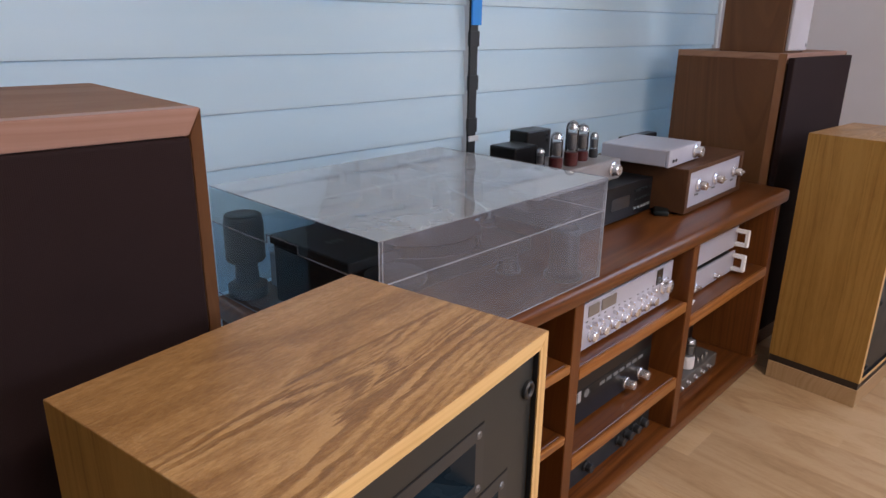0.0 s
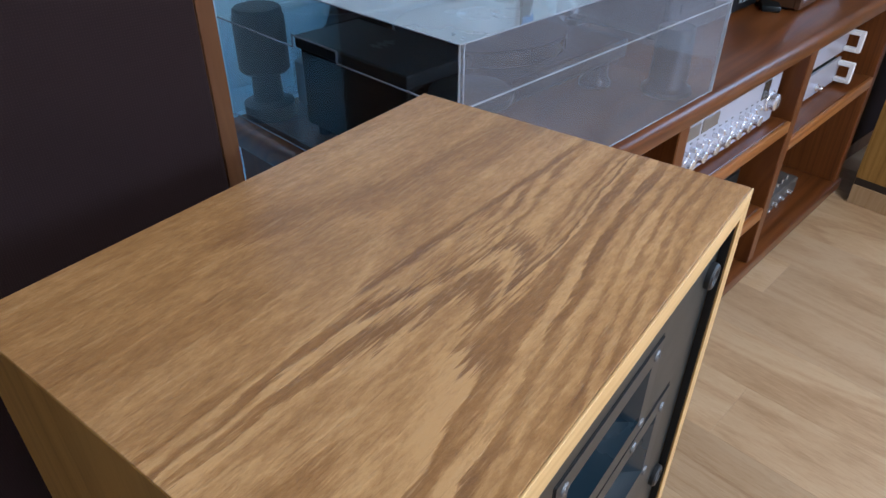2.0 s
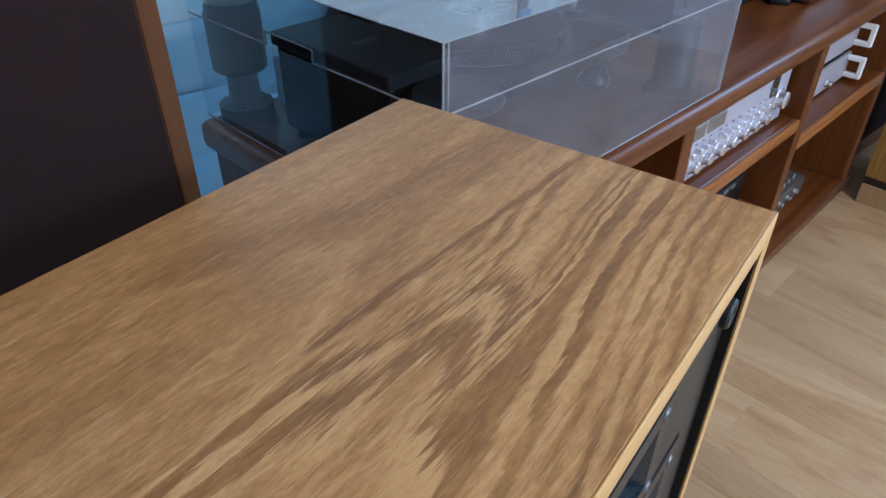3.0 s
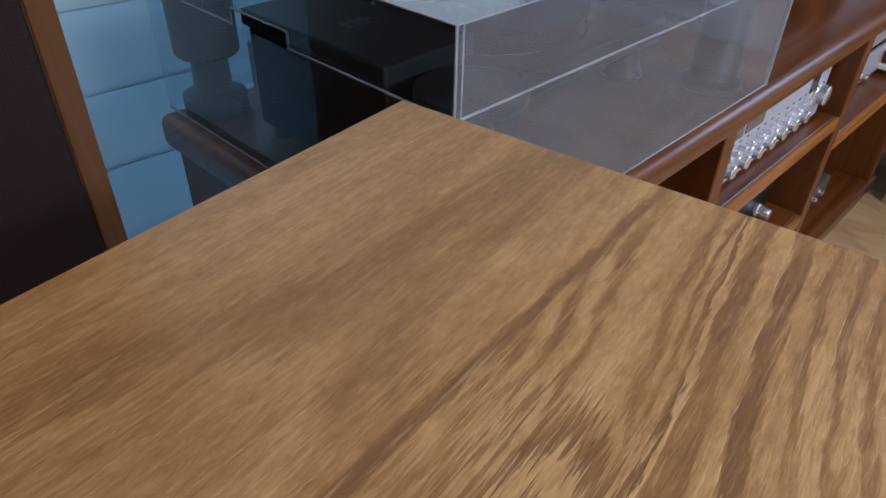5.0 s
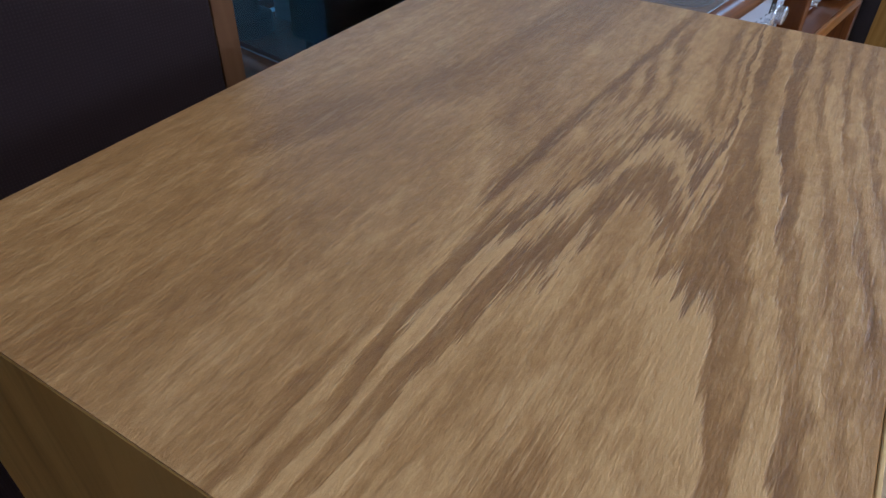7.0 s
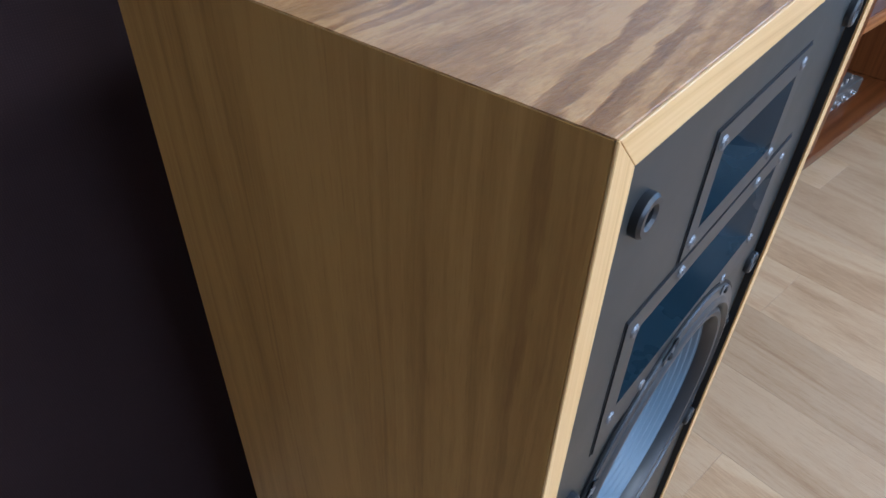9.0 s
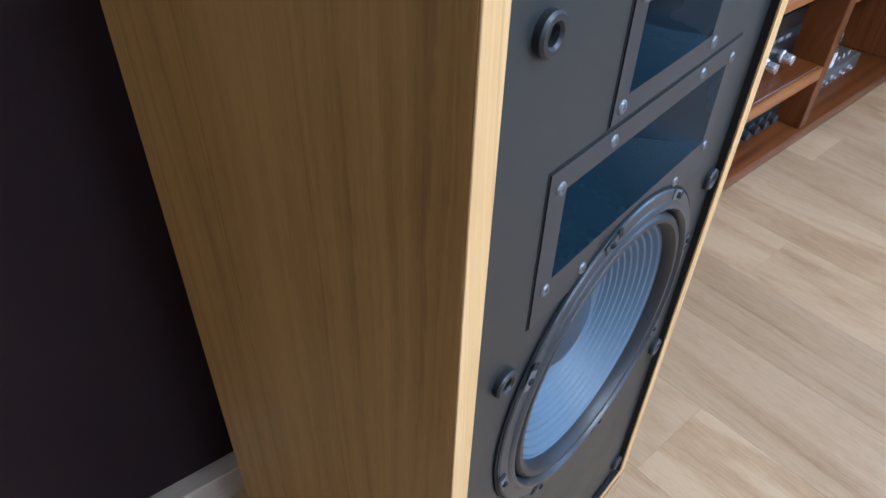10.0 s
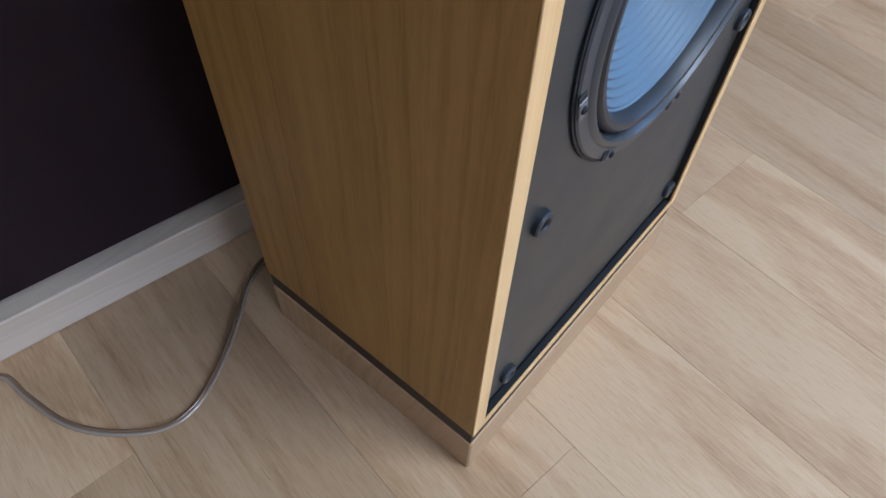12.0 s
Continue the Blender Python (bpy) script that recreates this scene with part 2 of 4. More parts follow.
def cloth(name, colour, pitch=900.0):
    m, nt, b = nodes_of(name)
    tc = nt.nodes.new("ShaderNodeTexCoord")
    w = []
    for d in ("X", "Z"):
        t = node(nt, "ShaderNodeTexWave", Scale=pitch / 6.3, Distortion=0.6, Detail=1.0)
        t.bands_direction = d
        nt.links.new(tc.outputs["Object"], t.inputs["Vector"])
        w.append(t.outputs["Fac"])
    weave = maths(nt, "MULTIPLY", w[0], w[1])
    fade = noise_at(nt, tc.outputs["Object"], (1, 1, 1), 3.0, 4.0)
    c = ramp(nt, maths(nt, "ADD", maths(nt, "MULTIPLY", weave, 0.35), maths(nt, "MULTIPLY", fade, 0.6)),
             [(0.2, tuple(v * 0.75 for v in colour)), (0.8, tuple(v * 1.3 for v in colour))])
    nt.links.new(c, b.inputs["Base Color"])
    b.inputs["Roughness"].default_value = 0.85
    b.inputs["Sheen Weight"].default_value = 0.0
    b.inputs["Specular IOR Level"].default_value = 0.12
    b.inputs["Sheen Roughness"].default_value = 0.4
    bump(nt, b, weave, 0.3, 0.0006)
    return m


def clear_sheet(name, tint, rough=0.03, haze=0.10, ior=1.6, haze_tone=(0.58, 0.62, 0.70), least=0.35):
    """Clear, finely scratched acrylic sheet; its haze is dust plus painted-in room reflection."""
    m, nt, b = nodes_of(name)
    out = nt.nodes["Material Output"]
    tr = node(nt, "ShaderNodeBsdfTransparent", Color=(*tint, 1))
    gl = node(nt, "ShaderNodeBsdfGlossy", Color=(1, 1, 1, 1), Roughness=rough)
    df = node(nt, "ShaderNodeBsdfDiffuse", Color=(*haze_tone, 1))
    fr = node(nt, "ShaderNodeFresnel", IOR=ior)
    tc = nt.nodes.new("ShaderNodeTexCoord")
    dust = noise_at(nt, tc.outputs["Object"], (1, 1, 1), 7.0, 6.0, 0.65)
    dfac = maths(nt, "MULTIPLY", ramp(nt, dust, [(0.25, (least, least, least)), (0.8, (1, 1, 1))]), haze)
    m1 = nt.nodes.new("ShaderNodeMixShader")
    m2 = nt.nodes.new("ShaderNodeMixShader")
    nt.links.new(dfac, m1.inputs[0])
    nt.links.new(tr.outputs[0], m1.inputs[1])
    nt.links.new(df.outputs[0], m1.inputs[2])
    nt.links.new(fr.outputs[0], m2.inputs[0])
    nt.links.new(m1.outputs[0], m2.inputs[1])
    nt.links.new(gl.outputs[0], m2.inputs[2])
    nt.links.new(m2.outputs[0], out.inputs[0])
    return m


def frosted(name):
    """Frosted louvre glass: it passes daylight softly and has a sheen."""
    m, nt, b = nodes_of(name)
    out = nt.nodes["Material Output"]
    tc = nt.nodes.new("ShaderNodeTexCoord")
    n = noise_at(nt, tc.outputs["Object"], (0.6, 4, 4), 1.4, 3.0)
    col = ramp(nt, n, [(0.3, (0.72, 0.85, 0.89)), (0.7, (0.81, 0.89, 0.89))])
    tl = nt.nodes.new("ShaderNodeBsdfTranslucent")
    df = nt.nodes.new("ShaderNodeBsdfDiffuse")
    gl = node(nt, "ShaderNodeBsdfGlossy", Color=(0.9, 0.95, 1, 1), Roughness=0.42)
    nt.links.new(col, tl.inputs[0])
    nt.links.new(col, df.inputs[0])
    m1 = nt.nodes.new("ShaderNodeMixShader")
    m1.inputs[0].default_value = 0.42
    m2 = nt.nodes.new("ShaderNodeMixShader")
    fr = node(nt, "ShaderNodeFresnel", IOR=1.7)
    nt.links.new(tl.outputs[0], m1.inputs[1])
    nt.links.new(df.outputs[0], m1.inputs[2])
    nt.links.new(fr.outputs[0], m2.inputs[0])
    nt.links.new(m1.outputs[0], m2.inputs[1])
    nt.links.new(gl.outputs[0], m2.inputs[2])
    nt.links.new(m2.outputs[0], out.inputs[0])
    return m


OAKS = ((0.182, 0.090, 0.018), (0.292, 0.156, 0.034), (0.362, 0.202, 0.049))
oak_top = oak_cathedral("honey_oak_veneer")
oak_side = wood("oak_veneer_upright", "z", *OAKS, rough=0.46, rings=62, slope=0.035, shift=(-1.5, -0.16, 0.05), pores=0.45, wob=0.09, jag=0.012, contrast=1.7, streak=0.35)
oak_trim = wood("pale_oak_lipping", "x", (0.56, 0.33, 0.12), (0.66, 0.42, 0.17), (0.72, 0.48, 0.21), rough=0.45, rings=120, slope=0.02, pores=0.3)
oak_trim_z = wood("pale_oak_lipping_upright", "z", (0.56, 0.33, 0.12), (0.66, 0.42, 0.17), (0.72, 0.48, 0.21), rough=0.45, rings=120, slope=0.02, pores=0.3)
# Plinth oak paler than the cabinet: light off the floor is in it.
plinth_oak = wood("oak_plinth", "x", (0.33, 0.205, 0.096), (0.40, 0.262, 0.132), (0.45, 0.305, 0.165), contrast=1.8, rough=0.45, rings=90, slope=0.03, pores=0.3)
RED = ((0.060, 0.0175, 0.0036), (0.112, 0.034, 0.0068), (0.155, 0.051, 0.0108))
rack_x = wood("red_brown_varnished_wood", "x", *RED, rough=0.33, rings=70, slope=0.03, shift=(0.3, -0.2, 0.1), coat=0.35, pores=0.2, contrast=1.4)
rack_z = wood("red_brown_varnished_upright", "z", *RED, rough=0.38, rings=70, slope=0.03, shift=(0.3, -0.2, 0.1), coat=0.08, pores=0.2, contrast=1.7)
lip_x = wood("worn_rack_lipping", "x", (0.21, 0.070, 0.013), (0.29, 0.105, 0.022), (0.35, 0.14, 0.034), rough=0.34, rings=90, slope=0.02, coat=0.3, pores=0.25)
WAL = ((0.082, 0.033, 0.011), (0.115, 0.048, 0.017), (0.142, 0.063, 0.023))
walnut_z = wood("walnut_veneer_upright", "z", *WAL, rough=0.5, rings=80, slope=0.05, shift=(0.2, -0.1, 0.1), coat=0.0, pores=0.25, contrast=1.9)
# Paler walnut for rails and top: the light they catch is in the colour.
walnut_rail = wood("lit_walnut_rail", "x", (0.34, 0.185, 0.140), (0.42, 0.245, 0.190), (0.46, 0.28, 0.225), rough=0.42, rings=80, slope=0.03, coat=0.05, pores=0.2, contrast=1.8)
walnut_top = wood("dull_lit_walnut_top", "x", (0.23, 0.118, 0.074), (0.30, 0.165, 0.105), (0.34, 0.195, 0.128), rough=0.6, rings=80, slope=0.05, shift=(0.2, -0.1, 0.1), pores=0.3, contrast=1.7)
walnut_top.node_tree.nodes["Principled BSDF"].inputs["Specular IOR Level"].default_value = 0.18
walnut_rail_z = wood("lit_walnut_rail_upright", "z", (0.16, 0.068, 0.028), (0.21, 0.095, 0.042), (0.25, 0.12, 0.055), rough=0.45, rings=80, slope=0.03, coat=0.1, pores=0.25, contrast=1.8)
# Bottom rail made pale; stands in for window light reflected by its bevel.
rail_wood = wood("lit_pale_bottom_rail", "x", (0.50, 0.40, 0.28), (0.60, 0.49, 0.36), (0.66, 0.55, 0.42), rough=0.5, rings=90, slope=0.02, pores=0.2)
plank_wood = wood("pale_oak_floor", "y", (0.355, 0.222, 0.112), (0.47, 0.318, 0.174), (0.53, 0.378, 0.222), rough=0.40, rings=30, slope=0.05, shift=(0.2, -0.22, 0.0), streak=0.22, pores=1.0, per_object=True, relief=0.08, wob=0.12, jag=0.013, contrast=1.4)
subfloor_mat = plain("dark_joint", (0.16, 0.10, 0.06), 0.8)
preamp_walnut = wood("walnut_case_veneer", "x", (0.068, 0.028, 0.011), (0.083, 0.035, 0.014), (0.094, 0.041, 0.017), rough=0.5, rings=20, slope=0.4, shift=(1.3, -0.9, 0.6), pores=0.35, contrast=2.2)
wall_paint = plain("white_wall_paint", (0.74, 0.72, 0.75), 0.7, grain=20, vary=0.03)
bounce_cut_paint = plain("bounce_cut_wall_paint", (0.36, 0.34, 0.31), 0.7, grain=20, vary=0.04)
ceiling_paint = plain("ceiling_paint", (0.78, 0.77, 0.75), 0.8, grain=20, vary=0.03)
frame_white = plain("white_window_frame", (0.72, 0.74, 0.76), 0.45, vary=0.04)
gallery_black = plain("black_louvre_gallery", (0.010, 0.010, 0.012), 0.5)
tape_blue = plain("blue_tape", (0.012, 0.26, 0.80), 0.5, vary=0.06)
glass_frost = frosted("frosted_louvre_glass")
baffle_black = plain("satin_black_baffle", (0.022, 0.025, 0.025), 0.42, grain=90, relief=0.08)
# Black moulding; the blue daylight inside the horns is in its base colour.
horn_black = plain("blue_lit_moulded_horn", (0.012, 0.025, 0.038), 0.26, grain=70, relief=0.03, spec=0.5)
plate_black = plain("black_moulded_plate", (0.025, 0.028, 0.031), 0.40, grain=90, relief=0.05)
rubber = plain("black_rubber", (0.020, 0.021, 0.023), 0.45, vary=0.2)
# Grey cone; the blue of reflected window light is mixed into it.
cone_mat = plain("blue_lit_coated_cone", (0.105, 0.148, 0.198), 0.48, grain=50, relief=0.06, vary=0.10)
# The cone's blue-grey made darker: shade inside the cone is painted here.
cap_mat = plain("shaded_dust_cap", (0.040, 0.060, 0.085), 0.45, grain=50, relief=0.04, spec=0.25)
metal_black = plain("black_stamped_steel", (0.034, 0.038, 0.043), 0.34, vary=0.12)
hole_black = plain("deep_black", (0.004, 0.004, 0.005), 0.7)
gap_brown = plain("shaded_gap_brown", (0.022, 0.013, 0.009), 0.6)
zinc = plain("zinc_screw", (0.20, 0.20, 0.21), 0.55, 0.7)
silver = plain("brushed_silver", (0.56, 0.57, 0.66), 0.36, 0.35, vary=0.05)
silver_knob = plain("polished_knob", (0.82, 0.82, 0.85), 0.22, 0.8, vary=0.04)
white_mark = plain("pale_lettering", (0.42, 0.43, 0.45), 0.6)
grey_mark = plain("grey_lettering", (0.16, 0.17, 0.18), 0.6)
dark_window = plain("dark_display_window", (0.030, 0.028, 0.026), 0.15)
black_case = plain("black_enamel", (0.006, 0.006, 0.007), 0.30, vary=0.2, spec=0.35)
slate_case = plain("satin_black_case", (0.010, 0.013, 0.014), 0.38, vary=0.2, spec=0.35)
lid_grey = plain("satin_dark_grey_lid", (0.034, 0.040, 0.044), 0.42, vary=0.15, spec=0.4)
pod_mat = plain("dark_grey_pod", (0.030, 0.044, 0.052), 0.42, vary=0.15)
pale_plastic = plain("pale_plastic", (0.62, 0.66, 0.70), 0.4, vary=0.05)
maroon = plain("maroon_tube_base", (0.060, 0.010, 0.010), 0.35)
tube_dark = plain("tube_anode", (0.20, 0.20, 0.21), 0.35, 0.7)
grille_brown = cloth("brown_grille_cloth", (0.0255, 0.0148, 0.0152))
grille_pale = cloth("pale_grille_cloth", (0.52, 0.50, 0.54))
acrylic = clear_sheet("clear_acrylic", (0.78, 0.88, 0.92), 0.04, 0.025)
# Bluish haze on top and front: dust, and louvre and room reflections painted in.
acrylic_top = clear_sheet("dusty_sheen_acrylic_top", (0.88, 0.90, 0.92), 0.04, 0.41, 1.9, (0.78, 0.83, 0.90), 0.8)
acrylic_front = clear_sheet("hazy_sheen_acrylic_front", (0.84, 0.86, 0.91), 0.05, 0.18, 1.6, (0.60, 0.66, 0.84), 0.5)
acrylic_low = clear_sheet("clear_acrylic_surround", (0.78, 0.87, 0.92), 0.05, 0.035)
acrylic_edge = clear_sheet("painted_acrylic_glint", (0.95, 0.96, 0.97), 0.1, 0.75)
tube_glass = clear_sheet("tube_glass", (0.93, 0.94, 0.95), 0.05, 0.05, 1.5)
smoked_window = plain("smoked_meter_window", (0.20, 0.175, 0.155), 0.2)
dim_steel = plain("dark_steel_chassis", (0.13, 0.125, 0.12), 0.45, 0.3, vary=0.1)
cable_clear = plain("clear_sheathed_wire", (0.36, 0.29, 0.22), 0.18, 0.2, coat=0.9)
cable_brown = plain("sheathed_dark_copper", (0.20, 0.125, 0.075), 0.22, 0.2, coat=0.7)
chassis_steel = plain("dull_steel_chassis", (0.34, 0.33, 0.34), 0.4, 0.5, vary=0.08)
card_white = plain("white_card", (0.75, 0.74, 0.74), 0.6)


# ---- building helpers ----
def part(name, bm, material, parent, label="", smooth=False, m=None):
    """Links a bmesh as one mesh object under a thing or a part."""
    me = bpy.data.meshes.new(name)
    bm.to_mesh(me)
    bm.free()
    for mt in (material if isinstance(material, (list, tuple)) else (material,)):
        me.materials.append(mt)
    if smooth:
        me.polygons.foreach_set("use_smooth", [True] * len(me.polygons))
        me.set_sharp_from_angle(angle=radians(38))
    ob = new(name, me)
    if parent is not None:
        ob.parent = parent
    if m is not None:
        ob.matrix_basis = m
    if label:
        ob["label"] = label
    return ob


def thing(name, m, label, category, group=""):
    e = new(name)
    e.empty_display_size = 0.05
    e.matrix_basis = m
    return tagged(e, label, category, group)


def box(x0, x1, y0, y1, z0, z1, bevel=0.0, seg=1, bm=None):
    own = bmesh.new()
    vs = [own.verts.new((x, y, z)) for x in (x0, x1) for y in (y0, y1) for z in (z0, z1)]
    for f in ((0, 1, 3, 2), (4, 6, 7, 5), (0, 4, 5, 1), (2, 3, 7, 6), (0, 2, 6, 4), (1, 5, 7, 3)):
        own.faces.new([vs[i] for i in f])
    if bevel:
        bmesh.ops.bevel(own, geom=own.edges[:], offset=bevel, segments=seg, affect="EDGES", profile=0.5)
    if bm is None:
        return own
    return join(bm, own)


def join(bm, other):
    tmp = bpy.data.meshes.new("tmp")
    other.to_mesh(tmp)
    other.free()
    bm.from_mesh(tmp)
    bpy.data.meshes.remove(tmp)
    return bm


def lathe(profile, axis="z", centre=(0, 0, 0), seg=32, close=True):
    """Turns (radius, height) pairs round an axis through centre; caps the open ends."""
    bm = bmesh.new()
    rings = []
    for r, h in profile:
        ring = []
        for k in range(seg):
            a = 2 * math.pi * k / seg
            p = (r * math.cos(a), r * math.sin(a), h)
            p = {"z": p, "y": (p[0], p[2], p[1]), "x": (p[2], p[0], p[1])}[axis]
            ring.append(bm.verts.new([p[i] + centre[i] for i in range(3)]))
        rings.append(ring)
    for a, b in zip(rings, rings[1:]):
        for k in range(seg):
            bm.faces.new((a[k], a[(k + 1) % seg], b[(k + 1) % seg], b[k]))
    if close:
        bm.faces.new(rings[0])
        bm.faces.new(rings[-1])
    bmesh.ops.recalc_face_normals(bm, faces=bm.faces[:])
    return bm


def tube(points, r, seg=8):
    """A round tube along a smooth line of points."""
    pts = [Vector(p) for p in points]
    dense = []
    n = len(pts)
    for i in range(n - 1):
        p0, p1, p2, p3 = pts[max(i - 1, 0)], pts[i], pts[i + 1], pts[min(i + 2, n - 1)]
        for k in range(8):
            t = k / 8
            dense.append(0.5 * (2 * p1 + (p2 - p0) * t + (2 * p0 - 5 * p1 + 4 * p2 - p3) * t * t + (3 * p1 - p0 - 3 * p2 + p3) * t ** 3))
    dense.append(pts[-1])
    bm = bmesh.new()
    rings = []
    for i, p in enumerate(dense):
        d = (dense[min(i + 1, len(dense) - 1)] - dense[max(i - 1, 0)]).normalized()
        q = d.to_track_quat("Z", "Y")
        rings.append([bm.verts.new(p + q @ Vector((r * math.cos(2 * math.pi * k / seg), r * math.sin(2 * math.pi * k / seg), 0))) for k in range(seg)])
    for a, b in zip(rings, rings[1:]):
        for k in range(seg):
            bm.faces.new((a[k], a[(k + 1) % seg], b[(k + 1) % seg], b[k]))
    bm.faces.new(rings[0])
    bm.faces.new(rings[-1])
    bmesh.ops.recalc_face_normals(bm, faces=bm.faces[:])
    return bm


def slab_with_hole(x0, x1, z0, z1, hx0, hx1, hz0, hz1, y0, y1):
    """An upright plate from y0 (front) to y1 with one rectangular hole."""
    bm = bmesh.new()
    out = [(x0, z0), (x1, z0), (x1, z1), (x0, z1)]
    inn = [(hx0, hz0), (hx1, hz0), (hx1, hz1), (hx0, hz1)]
    v = {}
    for n_, ring in (("o", out), ("i", inn)):
        for y_, yy in (("f", y0), ("b", y1)):
            v[n_ + y_] = [bm.verts.new((x, yy, z)) for x, z in ring]
    for k in range(4):
        j = (k + 1) % 4
        bm.faces.new((v["of"][k], v["of"][j], v["if"][j], v["if"][k]))
        bm.faces.new((v["ob"][j], v["ob"][k], v["ib"][k], v["ib"][j]))
        bm.faces.new((v["of"][j], v["of"][k], v["ob"][k], v["ob"][j]))
        bm.faces.new((v["if"][k], v["if"][j], v["ib"][j], v["ib"][k]))
    bmesh.ops.recalc_face_normals(bm, faces=bm.faces[:])
    return bm


# ---- room ----
X0, X1, YS, ZC = ROOM
BLADE, LOW = 0.132, 0.252
TOPZ = LOW + 14 * BLADE
LOUV = ((-2.55, -0.017), (0.019, 1.62))


def structure(name, bm, material, label, category, m=None):
    ob = part(name, bm, material, None, m=WALL if m is None else m)
    return tagged(ob, label, category, kind="structure")


bm = box(X0, X1, 0.0, 0.14, -0.02, LOW - 0.03)
box(X0, X1, 0.0, 0.14, TOPZ + 0.03, ZC, bm=bm)
box(X0, LOUV[0][0] - 0.03, 0.0, 0.14, LOW - 0.03, TOPZ + 0.03, bm=bm)
box(LOUV[1][1] + 0.03, X1, 0.0, 0.14, LOW - 0.03, TOPZ + 0.03, bm=bm)
structure("wall_north", bm, wall_paint, "white painted wall round the louvred windows", "wall")
bm = box(X1, X1 + 0.12, YS - 0.12, EAST_W[0], -0.02, ZC)
box(X1, X1 + 0.12, EAST_W[1], 0.14, -0.02, ZC, bm=bm)
box(X1, X1 + 0.12, EAST_W[0], EAST_W[1], -0.02, EAST_W[2], bm=bm)
box(X1, X1 + 0.12, EAST_W[0], EAST_W[1], EAST_W[3], ZC, bm=bm)
structure("wall_east", bm, wall_paint, "white painted side wall behind the far loudspeakers", "wall")
bm = box(X0, DOOR_W[0], YS - 0.12, YS, -0.02, ZC)
box(DOOR_W[1], X1, YS - 0.12, YS, -0.02, ZC, bm=bm)
box(DOOR_W[0], DOOR_W[1], YS - 0.12, YS, -0.02, DOOR_W[2], bm=bm)
box(DOOR_W[0], DOOR_W[1], YS - 0.12, YS, DOOR_W[3], ZC, bm=bm)
structure("wall_south", bm, wall_paint, "white painted wall with a wide window", "wall")
# West wall is never in view; its dun tone is added to dim bounce.
structure("wall_west", box(X0 - 0.12, X0, YS - 0.12, 0.14, -0.02, ZC), bounce_cut_paint, "plain unseen wall, toned dun to cut bounced light", "wall")
structure("ceiling", box(X0 - 0.12, X1 + 0.12, YS - 0.12, 0.14, ZC, ZC + 0.1), ceiling_paint, "plain white painted ceiling", "ceiling")
structure("ground", box(-60, 60, -60, 60, -0.5, -0.45), plain("garden_ground", (0.10, 0.12, 0.06), 0.9), "green garden ground outside the windows", "ground")


def plain_window(name, m, w, h, label):
    """A framed daylight window; x across, z up, y through the wall."""
    e = tagged(new(name), label, "window", kind="structure")
    e.matrix_basis = m
    part("window_frame", slab_with_hole(-w / 2, w / 2, -h / 2, h / 2, -w / 2 + 0.05, w / 2 - 0.05, -h / 2 + 0.05, h / 2 - 0.05, 0.04, 0.10), frame_white, e)
    part("window_sill", box(-w / 2 - 0.03, w / 2 + 0.03, -0.03, 0.04, -h / 2 - 0.03, -h / 2, 0.004), frame_white, e)


plain_window("window_3", WALL @ pose((DOOR_W[0] + DOOR_W[1]) / 2, YS, (DOOR_W[2] + DOOR_W[3]) / 2, 0, 0, 180),
             DOOR_W[1] - DOOR_W[0], DOOR_W[3] - DOOR_W[2], "wide white-framed daylight window")
plain_window("window_4", WALL @ pose(X1, (EAST_W[0] + EAST_W[1]) / 2, (EAST_W[2] + EAST_W[3]) / 2, 0, 0, -90),
             EAST_W[1] - EAST_W[0], EAST_W[3] - EAST_W[2], "white-framed daylight window")


def louvre_window(name, x0, x1, label):
    """A bank of overlapping frosted glass blades in a metal frame."""
    e = tagged(new(name), label, "window", kind="structure")
    e.matrix_basis = WALL
    part("window_frame", slab_with_hole(x0 - 0.0155, x1 + 0.0155, LOW - 0.05, TOPZ + 0.05, x0 - 0.001, x1 + 0.001, LOW - 0.012, TOPZ + 0.012, 0.012, 0.10), frame_white, e)
    shared = None
    for k in range(14):
        m = pose((x0 + x1) / 2, 0.030, LOW + (k + 0.5) * BLADE, -4.0)
        if shared is None:
            w = (x1 - x0) / 2
            ob = part("pane", box(-w, w, -0.003, 0.003, -BLADE / 2 - 0.004, BLADE / 2 + 0.004, 0.0015), glass_frost, e, m=m)
            shared = ob.data
        else:
            ob = new("pane", shared)
            ob.parent, ob.matrix_basis = e, m
    return e


louvre_window("window_1", *LOUV[0], "wide louvred window with closed frosted glass blades")
louvre_window("window_2", *LOUV[1], "louvred window with closed frosted pale green glass blades")

# the black blade carrier between the two banks, with its stepped clips and tape
e = tagged(new("louvre_mullion"), "black louvre blade carrier with stepped clips and blue tape", "mullion", kind="structure")
e.matrix_basis = WALL
part("post", box(-0.0155, 0.0165, 0.004, 0.05, LOW - 0.012, TOPZ + 0.012), gallery_black, e)
for k in range(14):
    z = LOW + k * BLADE
    part("clip", box(-0.018, 0.0225, 0.002, 0.014, z + 0.010, z + 0.055, 0.001), gallery_black, e)
part("tape", box(-0.0195, 0.0215, -0.006, 0.0005, 1.248, 1.50, 0.001), tape_blue, e, "blue masking tape strip")
part("end_block", box(-0.020, 0.022, -0.006, 0.001, 0.895, 0.912, 0.001), frame_white, e)
structure("trim", box(LOUV[1][1] + 0.03, LOUV[1][1] + 0.11, -0.014, -0.001, LOW - 0.1, TOPZ + 0.1, 0.003), frame_white, "white window architrave", "trim")
structure("baseboard", box(X0, X1 - 0.001, -0.016, -0.001, 0.001, 0.085, 0.003), frame_white, "white painted baseboard", "baseboard")
